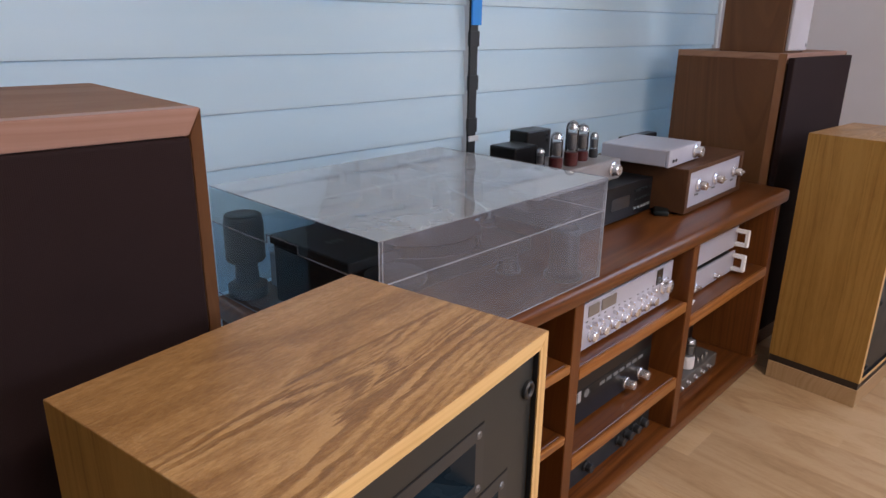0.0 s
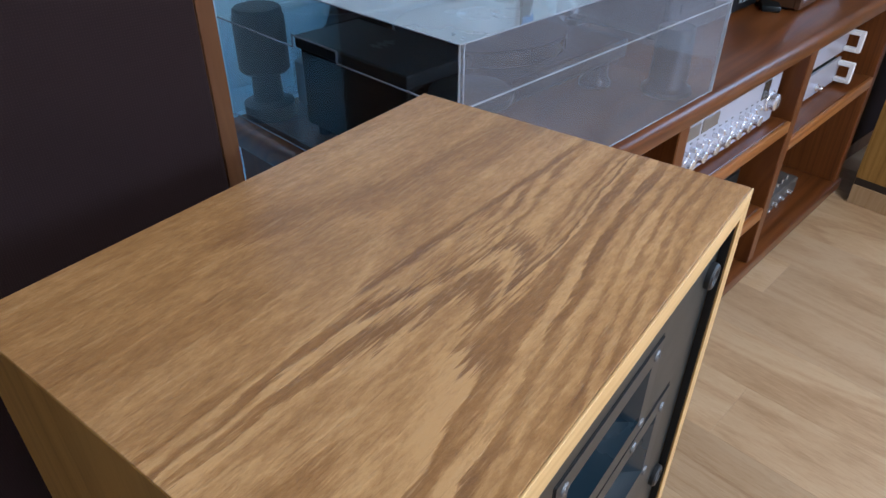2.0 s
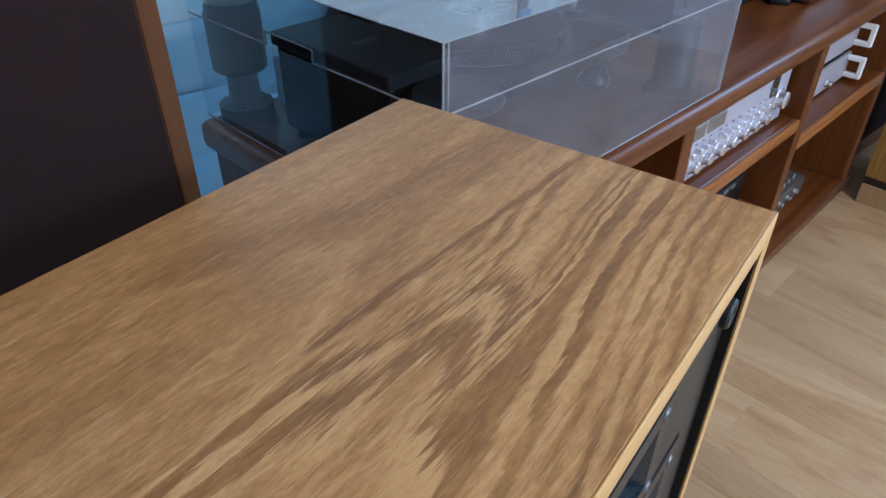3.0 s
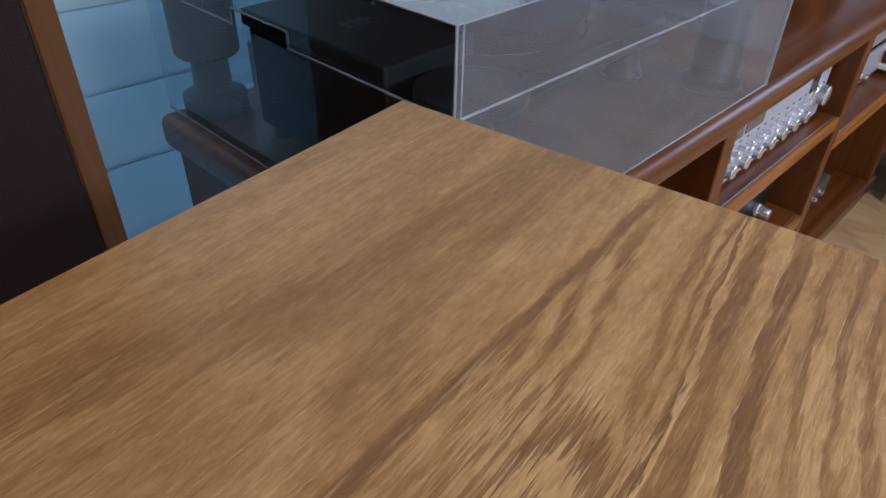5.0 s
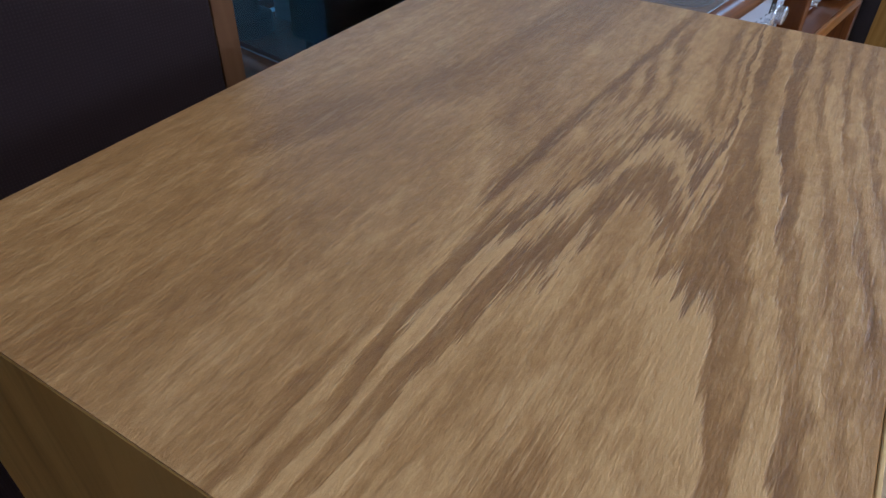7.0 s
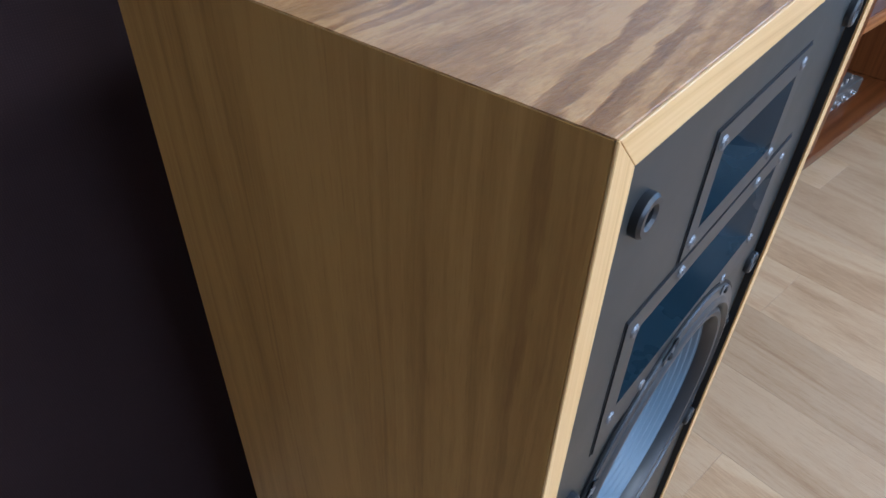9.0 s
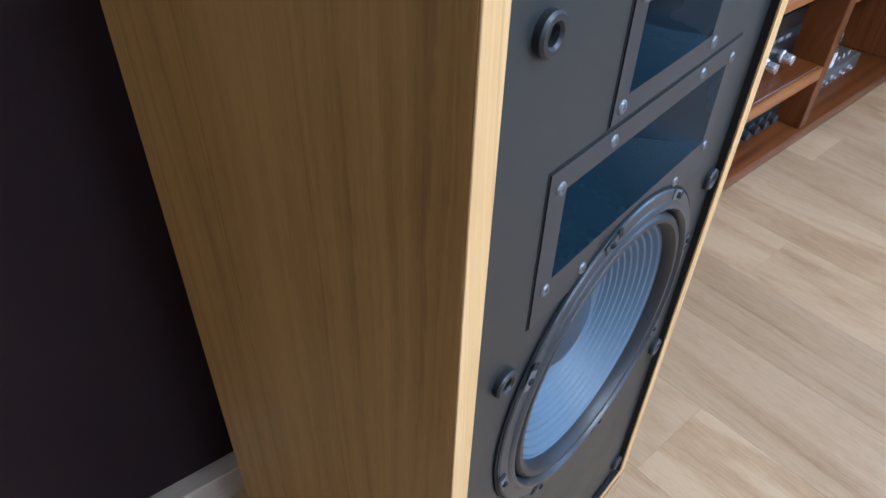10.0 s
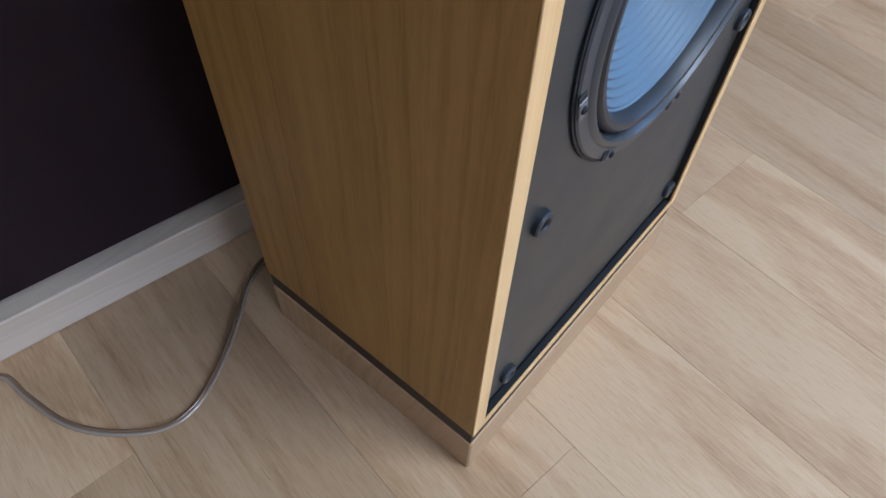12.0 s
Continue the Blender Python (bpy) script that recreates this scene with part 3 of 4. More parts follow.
structure("baseboard_east", box(X1 - 0.016, X1 - 0.001, YS, -0.018, 0.001, 0.085, 0.003), frame_white, "white painted baseboard", "baseboard")


# Assumed fixture round the added lamp; no view takes it in.
e = thing("ceiling_light", WALL @ pose(CEIL[0], CEIL[1], ZC), "unseen flat oblong ceiling light with a white rim, added for light from above", "ceiling light")
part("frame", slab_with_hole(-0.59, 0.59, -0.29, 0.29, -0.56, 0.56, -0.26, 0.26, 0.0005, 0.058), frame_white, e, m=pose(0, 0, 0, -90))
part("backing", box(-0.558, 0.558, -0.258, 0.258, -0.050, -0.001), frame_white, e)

# ---- loudspeaker with exposed drivers ----
FW, FD, FZ0, FZ1, LIP = 0.419, 0.309, 0.094, 0.918, 0.018
CX, WZ = FW / 2 + 0.009, 0.516


def mitred_rail(a, b, c, d, y0, y1, bevel=0.0015):
    """A rail whose front outline is the four (x, z) corners."""
    bm = bmesh.new()
    f = [bm.verts.new((x, y0, z)) for x, z in (a, b, c, d)]
    g = [bm.verts.new((x, y1, z)) for x, z in (a, b, c, d)]
    bm.faces.new(f)
    bm.faces.new(g[::-1])
    for k in range(4):
        bm.faces.new((f[k], g[k], g[(k + 1) % 4], f[(k + 1) % 4]))
    bmesh.ops.recalc_face_normals(bm, faces=bm.faces[:])
    if bevel:
        bmesh.ops.bevel(bm, geom=bm.edges[:], offset=bevel, segments=1, affect="EDGES")
    return bm


def round_hole_plate(x0, x1, z0, z1, cx, cz, r, y0, y1, bm):
    angles = sorted([2 * math.pi * k / 64 for k in range(64)] + [math.atan2(z - cz, x - cx) % (2 * math.pi) for x in (x0, x1) for z in (z0, z1)])
    rings = []
    for yy in (y0, y1):
        inner, outer = [], []
        for a in angles:
            c, s = math.cos(a), math.sin(a)
            t = min(((x1 - cx) / c if c > 1e-9 else (x0 - cx) / c if c < -1e-9 else 9), ((z1 - cz) / s if s > 1e-9 else (z0 - cz) / s if s < -1e-9 else 9))
            inner.append(bm.verts.new((cx + r * c, yy, cz + r * s)))
            outer.append(bm.verts.new((cx + t * c, yy, cz + t * s)))
        rings.append((inner, outer))
    n = len(angles)
    for k in range(n):
        j = (k + 1) % n
        for inner, outer in rings:
            bm.faces.new((inner[k], outer[k], outer[j], inner[j]))
        bm.faces.new((rings[0][0][k], rings[0][0][j], rings[1][0][j], rings[1][0][k]))
    return bm


def horn_mouth(x0, x1, z0, z1, y0, depth, throat_w, throat_h):
    """The flared inside of a horn, open to the front."""
    bm = bmesh.new()
    cx, cz = (x0 + x1) / 2, (z0 + z1) / 2
    rings = []
    for k in range(15):
        t = (k / 14) ** 1.5
        w = (x1 - x0) / 2 * (1 - t) ** 1.3 + throat_w / 2 * (1 - (1 - t) ** 1.3)
        h = throat_h / 2 + ((z1 - z0) / 2 - throat_h / 2) * (1 - t ** 1.5)
        rings.append([bm.verts.new((cx + sx * w, y0 + depth * t, cz + sz * h)) for sx, sz in ((-1, -1), (1, -1), (1, 1), (-1, 1))])
    for a, b in zip(rings, rings[1:]):
        for k in range(4):
            bm.faces.new((a[k], b[k], b[(k + 1) % 4], a[(k + 1) % 4]))
    bm.faces.new(rings[-1])
    return bm


def screw(x, y, z, r=0.0048):
    bm = lathe([(r, y + 0.003), (r, y), (r * 0.8, y - 0.0012), (r * 0.35, y - 0.0014), (r * 0.3, y + 0.0005)], "y", (x, 0, z), 14)
    return box(x - r * 0.75, x + r * 0.75, y - 0.0009, y - 0.0004, z - 0.0005, z + 0.0005, bm=bm)


def box_loudspeaker():
    e = thing("box_loudspeaker", pose(0, 0, 0), "honey oak floor-standing loudspeaker with exposed black horns and woofer", "loudspeaker", "pair of oak loudspeakers")
    k = 0.019
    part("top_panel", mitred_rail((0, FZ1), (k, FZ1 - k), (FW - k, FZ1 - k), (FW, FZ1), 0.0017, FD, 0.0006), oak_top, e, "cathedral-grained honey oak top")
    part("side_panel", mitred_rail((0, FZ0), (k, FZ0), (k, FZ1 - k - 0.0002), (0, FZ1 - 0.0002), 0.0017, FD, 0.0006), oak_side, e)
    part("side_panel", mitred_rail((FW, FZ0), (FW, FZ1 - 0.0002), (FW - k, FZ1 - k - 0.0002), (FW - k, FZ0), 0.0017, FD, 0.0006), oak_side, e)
    part("back_panel", box(0.0192, FW - 0.0192, FD - 0.018, FD - 0.004, FZ0, FZ1 - 0.0195), baffle_black, e)
    part("bottom_panel", box(0.0192, FW - 0.0192, 0.03, FD - 0.0185, FZ0, FZ0 + 0.018), baffle_black, e)
    o = (0, FW, FZ0, FZ1)
    i = (LIP, FW - LIP, FZ0 + 0.012, FZ1 - LIP)
    part("lipping", mitred_rail((o[0], o[3]), (i[0], i[3]), (i[1], i[3]), (o[1], o[3]), 0.0, 0.0015, 0.0004), oak_trim, e, "pale oak front lipping")
    part("lipping", mitred_rail((o[0], o[2]), (o[1], o[2]), (i[1], i[2]), (i[0], i[2]), 0.0, 0.0015, 0.0004), oak_trim, e)
    part("lipping", mitred_rail((o[0], o[2]), (i[0], i[2]), (i[0], i[3]), (o[0], o[3]), 0.0, 0.0015, 0.0004), oak_trim_z, e)
    part("lipping", mitred_rail((o[1], o[2]), (o[1], o[3]), (i[1], i[3]), (i[1], i[2]), 0.0, 0.0015, 0.0004), oak_trim_z, e)
    part("recess_liner", slab_with_hole(LIP - 0.0002, FW - LIP + 0.0002, FZ0 + 0.0118, FZ1 - LIP + 0.0002, LIP + 0.0012, FW - LIP - 0.0012, FZ0 + 0.0132, FZ1 - LIP - 0.0012, 0.0018, 0.0083), hole_black, e)
    # baffle with openings for the horns and the woofer
    y0, y1, a, b = 0.0085, 0.0275, 0.0195, FW - 0.0195
    tw = (CX - 0.0595, CX + 0.0595, 0.787, 0.841)
    md = (CX - 0.1175, CX + 0.1115, 0.679, 0.749)
    bm = slab_with_hole(a, b, 0.7685, FZ1 - 0.0195, *tw, y0, y1)
    join(bm, slab_with_hole(a, b, 0.6555, 0.7685, *md, y0, y1))
    round_hole_plate(a, b, 0.3225, 0.6555, CX, WZ, 0.1365, y0, y1, bm)
    box(a, b, y0, y1, FZ0 + 0.0185, 0.3225, bm=bm)
    bmesh.ops.recalc_face_normals(bm, faces=bm.faces[:])
    part("baffle", bm, baffle_black, e)
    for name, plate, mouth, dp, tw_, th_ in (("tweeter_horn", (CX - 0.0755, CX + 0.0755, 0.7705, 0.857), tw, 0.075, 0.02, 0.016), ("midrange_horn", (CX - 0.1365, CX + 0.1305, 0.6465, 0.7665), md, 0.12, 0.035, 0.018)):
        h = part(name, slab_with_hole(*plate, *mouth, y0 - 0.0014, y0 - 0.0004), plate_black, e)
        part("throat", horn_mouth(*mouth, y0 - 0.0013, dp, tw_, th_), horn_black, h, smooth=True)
        g = 0.0016
        part("gasket", slab_with_hole(plate[0] - g, plate[1] + g, plate[2] - g, plate[3] + g, plate[0] + 0.004, plate[1] - 0.004, plate[2] + 0.004, plate[3] - 0.004, y0 - 0.0003, y0 + 0.0012), hole_black, h)
        xs = (plate[0] + 0.010, plate[1] - 0.010)
        zs = (plate[2] + 0.010, plate[3] - 0.010)
        spots = [(x, z) for x in xs for z in zs]
        if name == "midrange_horn":
            spots = [(x, z) for x in (CX - 0.124, CX + 0.118) for z in (0.673, 0.752)]
            spots += [(CX - 0.067, 0.758), (CX + 0.061, 0.758), (CX - 0.075, 0.660), (CX + 0.069, 0.660)]
        for x, z in spots:
            part("screw", screw(x, y0 - 0.0016, z), zinc, h)
    # woofer
    c = (CX, 0, WZ)
    w = part("woofer", lathe([(0.136, y0 + 0.010), (0.1545, y0 - 0.0004), (0.1545, y0 - 0.0028), (0.1530, y0 - 0.0042), (0.1440, y0 - 0.0048), (0.1415, y0 - 0.0072), (0.1385, y0 - 0.0076), (0.1362, y0 - 0.0040), (0.1335, y0 + 0.006)], "y", c, 96, False), metal_black, e, smooth=True)
    part("gasket", lathe([(0.1546, y0 - 0.0003), (0.1546, y0 - 0.0020), (0.1572, y0 - 0.0020), (0.1572, y0 - 0.0003)], "y", c, 96, False), hole_black, w)
    part("surround", lathe([(0.1340, y0 + 0.004), (0.1325, y0 - 0.003), (0.129, y0 - 0.0060), (0.1245, y0 - 0.0055), (0.1215, y0 - 0.001), (0.120, y0 + 0.006)], "y", c, 96, False), rubber, w, smooth=True)
    prof = []
    for k in range(145):
        t = k / 144
        r = 0.1205 - t * 0.0645
        y = y0 + 0.005 + 0.044 * t ** 0.9
        if t < 0.78:
            y += 0.0013 * math.sin(t / 0.78 * math.pi * 18)
        prof.append((r, y))
    part("cone", lathe(prof, "y", c, 96, False), cone_mat, w, "grey ribbed woofer cone", smooth=True)
    yb = prof[-1][1]
    part("dust_cap", lathe([(0.0572, yb - 0.001), (0.055, yb - 0.0035), (0.048, yb - 0.011), (0.036, yb - 0.018), (0.020, yb - 0.0225), (0.008, yb - 0.024), (0.0005, yb - 0.0242)], "y", c, 48, False), cap_mat, w, smooth=True)
    for k in range(8):
        a_ = radians(15 + 45 * k)
        m = pose(CX + 0.1500 * math.cos(a_), 0, WZ + 0.1500 * math.sin(a_), 0, math.degrees(-a_) + 90)
        tab = part("mounting_tab", box(-0.0085, 0.0085, y0 - 0.0056, y0 - 0.0043, -0.0045, 0.0045, 0.0006), zinc if k in (1, 3, 4) else metal_black, w, m=m)
        part("screw", screw(0.0, y0 - 0.0060, 0.0, 0.0030), hole_black, tab)
        part("slot", box(0.0088, 0.0150, y0 - 0.0054, y0 - 0.0040, -0.0040, 0.0050, 0.0006), hole_black, tab)
    for z in (0.853, 0.614, 0.378, 0.138):
        for x in (0.059, 0.387):
            part("grille_socket", lathe([(0.0112, y0), (0.0112, y0 - 0.004), (0.0098, y0 - 0.0056), (0.0068, y0 - 0.0056), (0.0054, y0 - 0.004), (0.0050, y0 + 0.006), (0.0002, y0 + 0.006)], "y", (x, 0, z), 24, False), rubber, e, smooth=True)
    # Near-flush strip in dark brown; the shade of the gap is its colour.
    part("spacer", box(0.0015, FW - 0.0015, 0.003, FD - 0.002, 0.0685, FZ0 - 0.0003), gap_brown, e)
    part("plinth", box(0.0, FW, 0.001, FD - 0.001, 0.0, 0.0683, 0.002), plinth_oak, e, "oak plinth under a dark shadow gap")
    return e


forte = box_loudspeaker()
second = copy_thing(forte, pose(2.285, -0.290, 0, 0, 0, -12.8))


# ---- large loudspeakers with cloth grilles ----
BD, BH = 0.42, 1.153


def grille_loudspeaker(m, label, lift=0.0, BW=0.66):
    """Front right foot corner at the origin; it stretches to -x and back to +y."""
    e = thing("grille_loudspeaker", m @ pose(0, 0, lift), label, "loudspeaker", "pair of large grille loudspeakers")
    if lift:
        part("base", box(-BW + 0.02, -0.02, 0.05, BD - 0.02, -lift, -0.0003, 0.002), hole_black, e)
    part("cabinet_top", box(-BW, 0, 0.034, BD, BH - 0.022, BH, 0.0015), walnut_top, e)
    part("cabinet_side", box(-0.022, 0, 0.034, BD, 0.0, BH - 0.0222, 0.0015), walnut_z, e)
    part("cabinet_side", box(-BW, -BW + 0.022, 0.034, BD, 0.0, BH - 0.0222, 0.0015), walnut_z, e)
    part("cabinet_back", box(-BW + 0.0222, -0.0222, BD - 0.02, BD - 0.004, 0.0, BH - 0.0225), walnut_z, e)

    def bevelled(outer, inner, mat, label_=""):
        """A rail that slopes from its outer front edge back to the grille."""
        bm = bmesh.new()
        (a, b), (c, d) = outer, inner
        f = [bm.verts.new((p[0], 0.004, p[1])) for p in (a, b)] + [bm.verts.new((p[0], 0.016, p[1])) for p in (d, c)]
        g = [bm.verts.new((p[0], 0.0338, p[1])) for p in (a, b, d, c)]
        bm.faces.new(f)
        bm.faces.new(g[::-1])
        for k in range(4):
            bm.faces.new((f[k], g[k], g[(k + 1) % 4], f[(k + 1) % 4]))
        bmesh.ops.recalc_face_normals(bm, faces=bm.faces[:])
        bmesh.ops.bevel(bm, geom=bm.edges[:], offset=0.0015, segments=2, affect="EDGES")
        part("front_rail", bm, mat, e, label_)

    o = [(-BW, 0.062), (0, 0.062), (0, BH), (-BW, BH)]
    t = 0.0125
    i = [(-BW + t, 0.067), (-t, 0.067), (-t, BH - 0.035), (-BW + t, BH - 0.035)]
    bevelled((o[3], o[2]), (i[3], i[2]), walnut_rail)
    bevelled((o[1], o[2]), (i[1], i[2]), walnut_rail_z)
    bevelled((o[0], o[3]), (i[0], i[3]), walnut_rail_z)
    part("bottom_rail", box(-BW, 0, -0.014, 0.0338, 0.0, 0.0618, 0.002), walnut_z if lift else rail_wood, e, "" if lift else "bottom rail painted pale for the light on it")
    bm = box(-BW + t + 0.001, -t - 0.001, 0.010, 0.0335, 0.068, BH - 0.036, 0.004, 2)
    if lift:
        bm.free()
        bm = box(-BW + 0.008, -0.008, -0.020, 0.0037, 0.070, BH - 0.014, 0.004, 2)
    part("grille", bm, grille_brown, e, "dark brown cloth grille")
    return e


grille_loudspeaker(pose(0.274, 0.410, 0, 0, 0, -12), "large walnut loudspeaker with a dark brown cloth grille")
grille_loudspeaker(RACK @ pose(0.65, 0.050, 0, 0, 0, -4.0), "large walnut loudspeaker carrying a small one on its top", 0.014, 0.58)

e = thing("bookshelf_speaker", RACK @ pose(0.65, 0.050, BH + 0.0145, 0, 0, -4.0), "small walnut bookshelf speaker with a pale grille on a large one", "loudspeaker")
part("cabinet", box(-0.56, -0.385, 0.03, 0.265, 0, 0.44, 0.002), walnut_z, e)
part("grille", box(-0.552, -0.393, 0.016, 0.0298, 0.008, 0.432, 0.004, 2), grille_pale, e, "pale cloth grille")
part("badge", box(-0.412, -0.400, 0.0145, 0.0158, 0.020, 0.032), grey_mark, e)


# ---- rack ----
RL, RD, RH = 1.92, 0.49, 0.715
e = thing("hifi_rack", RACK, "low red-brown varnished wooden rack with open bays", "rack")
part("top_board", box(-RL - 0.005, 0.008, -0.012, RD + 0.012, 0.668, RH, 0.014, 3), rack_x, e, "glossy red-brown top with a rounded edge", smooth=True)
part("side_panel", box(-0.068, -0.026, 0.004, RD, 0.0755, 0.6676, 0.002), rack_z, e)
part("side_panel", box(-RL + 0.01, -RL + 0.05, 0.004, RD, 0.0755, 0.6676, 0.002), rack_z, e)
for x in (-1.332, -0.729):
    part("divider", box(x, x + 0.038, 0.002, RD - 0.012, 0.0755, 0.6676, 0.002), rack_z, e)
part("bottom_board", box(-RL, -0.014, -0.006, RD, 0.038, 0.075, 0.006, 2), rack_x, e, smooth=True)
# Set-back board in black, so the recess gets its shade from the colour.
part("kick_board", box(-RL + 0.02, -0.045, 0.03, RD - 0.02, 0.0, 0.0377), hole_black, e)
part("back_panel", box(-RL + 0.0502, -0.0682, RD - 0.0115, RD - 0.001, 0.0755, 0.6676), rack_x, e)
for x0, x1, z, th in ((-RL + 0.0503, -1.3323, 0.522, 0.022), (-RL + 0.0503, -1.3323, 0.335, 0.022), (-1.2937, -0.7293, 0.497, 0.030), (-1.2937, -0.7293, 0.254, 0.036), (-0.6907, -0.0683, 0.438, 0.034)):
    s = part("shelf", box(x0, x1, 0.012, RD - 0.012, z - th, z, 0.0015), rack_x, e)
    part("lipping", box(x0 + 0.0005, x1 - 0.0005, 0.001, 0.0117, z - th, z + 0.0005, 0.004, 2), lip_x, s, "rounded shelf lipping", smooth=True)


def knob(x, y, z, r, length, skirt=1.0):
    """A turned control knob; it points to -y from y."""
    return lathe([(r * 1.25 * skirt, y), (r * 1.25 * skirt, y - length * 0.2), (r, y - length * 0.28), (r * 0.96, y - length * 0.93), (r * 0.85, y - length), (r * 0.02, y - length)], "y", (x, 0, z), 24)


def case(e, w, d, h, mat, z=0.012, bevel=0.003):
    part("case", box(0, w, 0.008, d, z, z + h, bevel), mat, e)
    for x in (0.04, w - 0.04):
        for y in (0.05, d - 0.05):
            part("foot", lathe([(0.013, 0), (0.016, z)], "z", (x, y, 0), 16), rubber, e)


# silver receiver
e = thing("stereo_receiver", RACK @ pose(-1.268, 0.040, 0.497), "silver stereo receiver with round knobs on the shelf", "receiver")
case(e, 0.495, 0.34, 0.122, slate_case, 0.008)
part("front_panel", box(-0.002, 0.497, 0, 0.0078, 0.009, 0.131, 0.0015), silver, e, "brushed silver front panel")
part("meter", box(0.055, 0.105, -0.002, -0.0003, 0.092, 0.122, 0.001), smoked_window, e)
part("meter", box(0.115, 0.185, -0.002, -0.0003, 0.092, 0.122, 0.001), smoked_window, e)
part("tuning_window", box(0.40, 0.435, -0.002, -0.0003, 0.080, 0.124, 0.001), dark_window, e)
part("tuning_knob", knob(0.450, -0.0003, 0.068, 0.020, 0.022), silver_knob, e, smooth=True)
for k in range(7):
    part("knob", knob(0.075 + k * 0.052, -0.0003, 0.040, 0.0130, 0.017), silver_knob, e, smooth=True)
for k in range(12):
    x = 0.050 + k * 0.028 + (k // 4) * 0.012
    part("lever", box(x, x + 0.005, -0.014, -0.0003, 0.066, 0.076, 0.001), silver_knob, e)
    part("lettering_bar", box(x - 0.002, x + 0.007, -0.0009, -0.0001, 0.081, 0.084), grey_mark, e)
for z in (0.030, 0.052):
    part("socket", lathe([(0.006, -0.0003), (0.006, -0.004), (0.003, -0.004), (0.003, -0.001)], "y", (0.025, 0, z), 14), rubber, e)

# black power amplifier
e = thing("power_amplifier", RACK @ pose(-1.272, 0.070, 0.254), "black power amplifier with two silver knobs and faint grey lettering", "amplifier")
case(e, 0.485, 0.36, 0.135, black_case, 0.008)
part("front_panel", box(-0.004, 0.489, 0, 0.0078, 0.008, 0.146, 0.0015), black_case, e)
part("legend_strip", box(0.0, 0.486, -0.0012, -0.0002, 0.074, 0.105), slate_case, e)
for k, (x, w_) in enumerate(((0.012, 0.018), (0.036, 0.014), (0.054, 0.016), (0.074, 0.016), (0.094, 0.014))):
    part("lettering_bar", box(x, x + w_, -0.0022, -0.0014, 0.074, 0.106), white_mark, e)
part("emblem", lathe([(0.012, -0.0014), (0.012, -0.0024), (0.0001, -0.0024)], "y", (0.135, 0, 0.089), 20), grey_mark, e)
for k in range(7):
    part("lettering_bar", box(0.20 + k * 0.035, 0.225 + k * 0.035, -0.0022, -0.0014, 0.084, 0.094), grey_mark, e)
for x in (0.345, 0.425):
    part("knob", knob(x, -0.0003, 0.036, 0.0135, 0.032), silver_knob, e, "silver control knob", smooth=True)
part("switch", box(0.030, 0.036, -0.016, -0.0003, 0.030, 0.036, 0.001), silver_knob, e)

# low black amplifier on the bottom board
e = thing("amplifier", RACK @ pose(-1.262, 0.055, 0.075), "slim black amplifier with dark knobs on the bottom board", "amplifier")
case(e, 0.485, 0.34, 0.085, black_case, 0.010)
part("front_panel", box(-0.003, 0.488, 0, 0.0078, 0.010, 0.096, 0.0015), slate_case, e)
for x in (0.13, 0.30, 0.345, 0.39, 0.435):
    part("knob", knob(x, -0.0003, 0.048, 0.013, 0.022), rubber, e, smooth=True)
for z in (0.066, 0.046):
    part("switch", box(0.030, 0.046, -0.006, -0.0003, z, z + 0.008, 0.001), grey_mark, e)


def rack_handle(x, z0, z1, reach=0.034, t=0.008):
    bm = box(x - t, x + t, -reach, -0.0003, z0, z0 + t * 1.6, 0.0015)
    box(x - t, x + t, -reach, -0.0003, z1 - t * 1.6, z1, 0.0015, bm=bm)
    box(x - t, x + t, -reach - t * 1.4, -reach + 0.001, z0, z1, 0.002, bm=bm)
    return bm


# two silver units in the end bay, one on the other
for z, label in ((0.438, "silver preamplifier with small knobs and white handles, on the shelf"), (0.5275, "silver power amplifier with white handles, stacked on another")):
    e = thing("silver_amplifier", RACK @ pose(-0.672, 0.070, z), label, "amplifier", "stacked silver amplifiers")
    case(e, 0.45, 0.33, 0.068, slate_case, 0.010)
    part("front_panel", box(-0.012, 0.462, 0, 0.0078, 0.008, 0.080, 0.001), silver, e, "silver front panel")
    for x in (0.0, 0.445):
        part("handle", rack_handle(x, 0.014, 0.074), card_white, e, "white pull handle")
    if z < 0.5:
        for x in (0.055, 0.125, 0.155, 0.30):
            part("knob", knob(x, -0.0003, 0.030, 0.0085, 0.018), silver_knob, e, smooth=True)
e = thing("card", RACK @ pose(-0.63, 0.030, 0.4387, 0, 0, 14), "small white folded card lying on the shelf", "card")
bm = box(0, 0.075, 0, 0.035, 0, 0.0012)
box(0.01, 0.07, 0.02, 0.0215, 0.0012, 0.012, bm=bm)
part("card_sheet", bm, card_white, e)


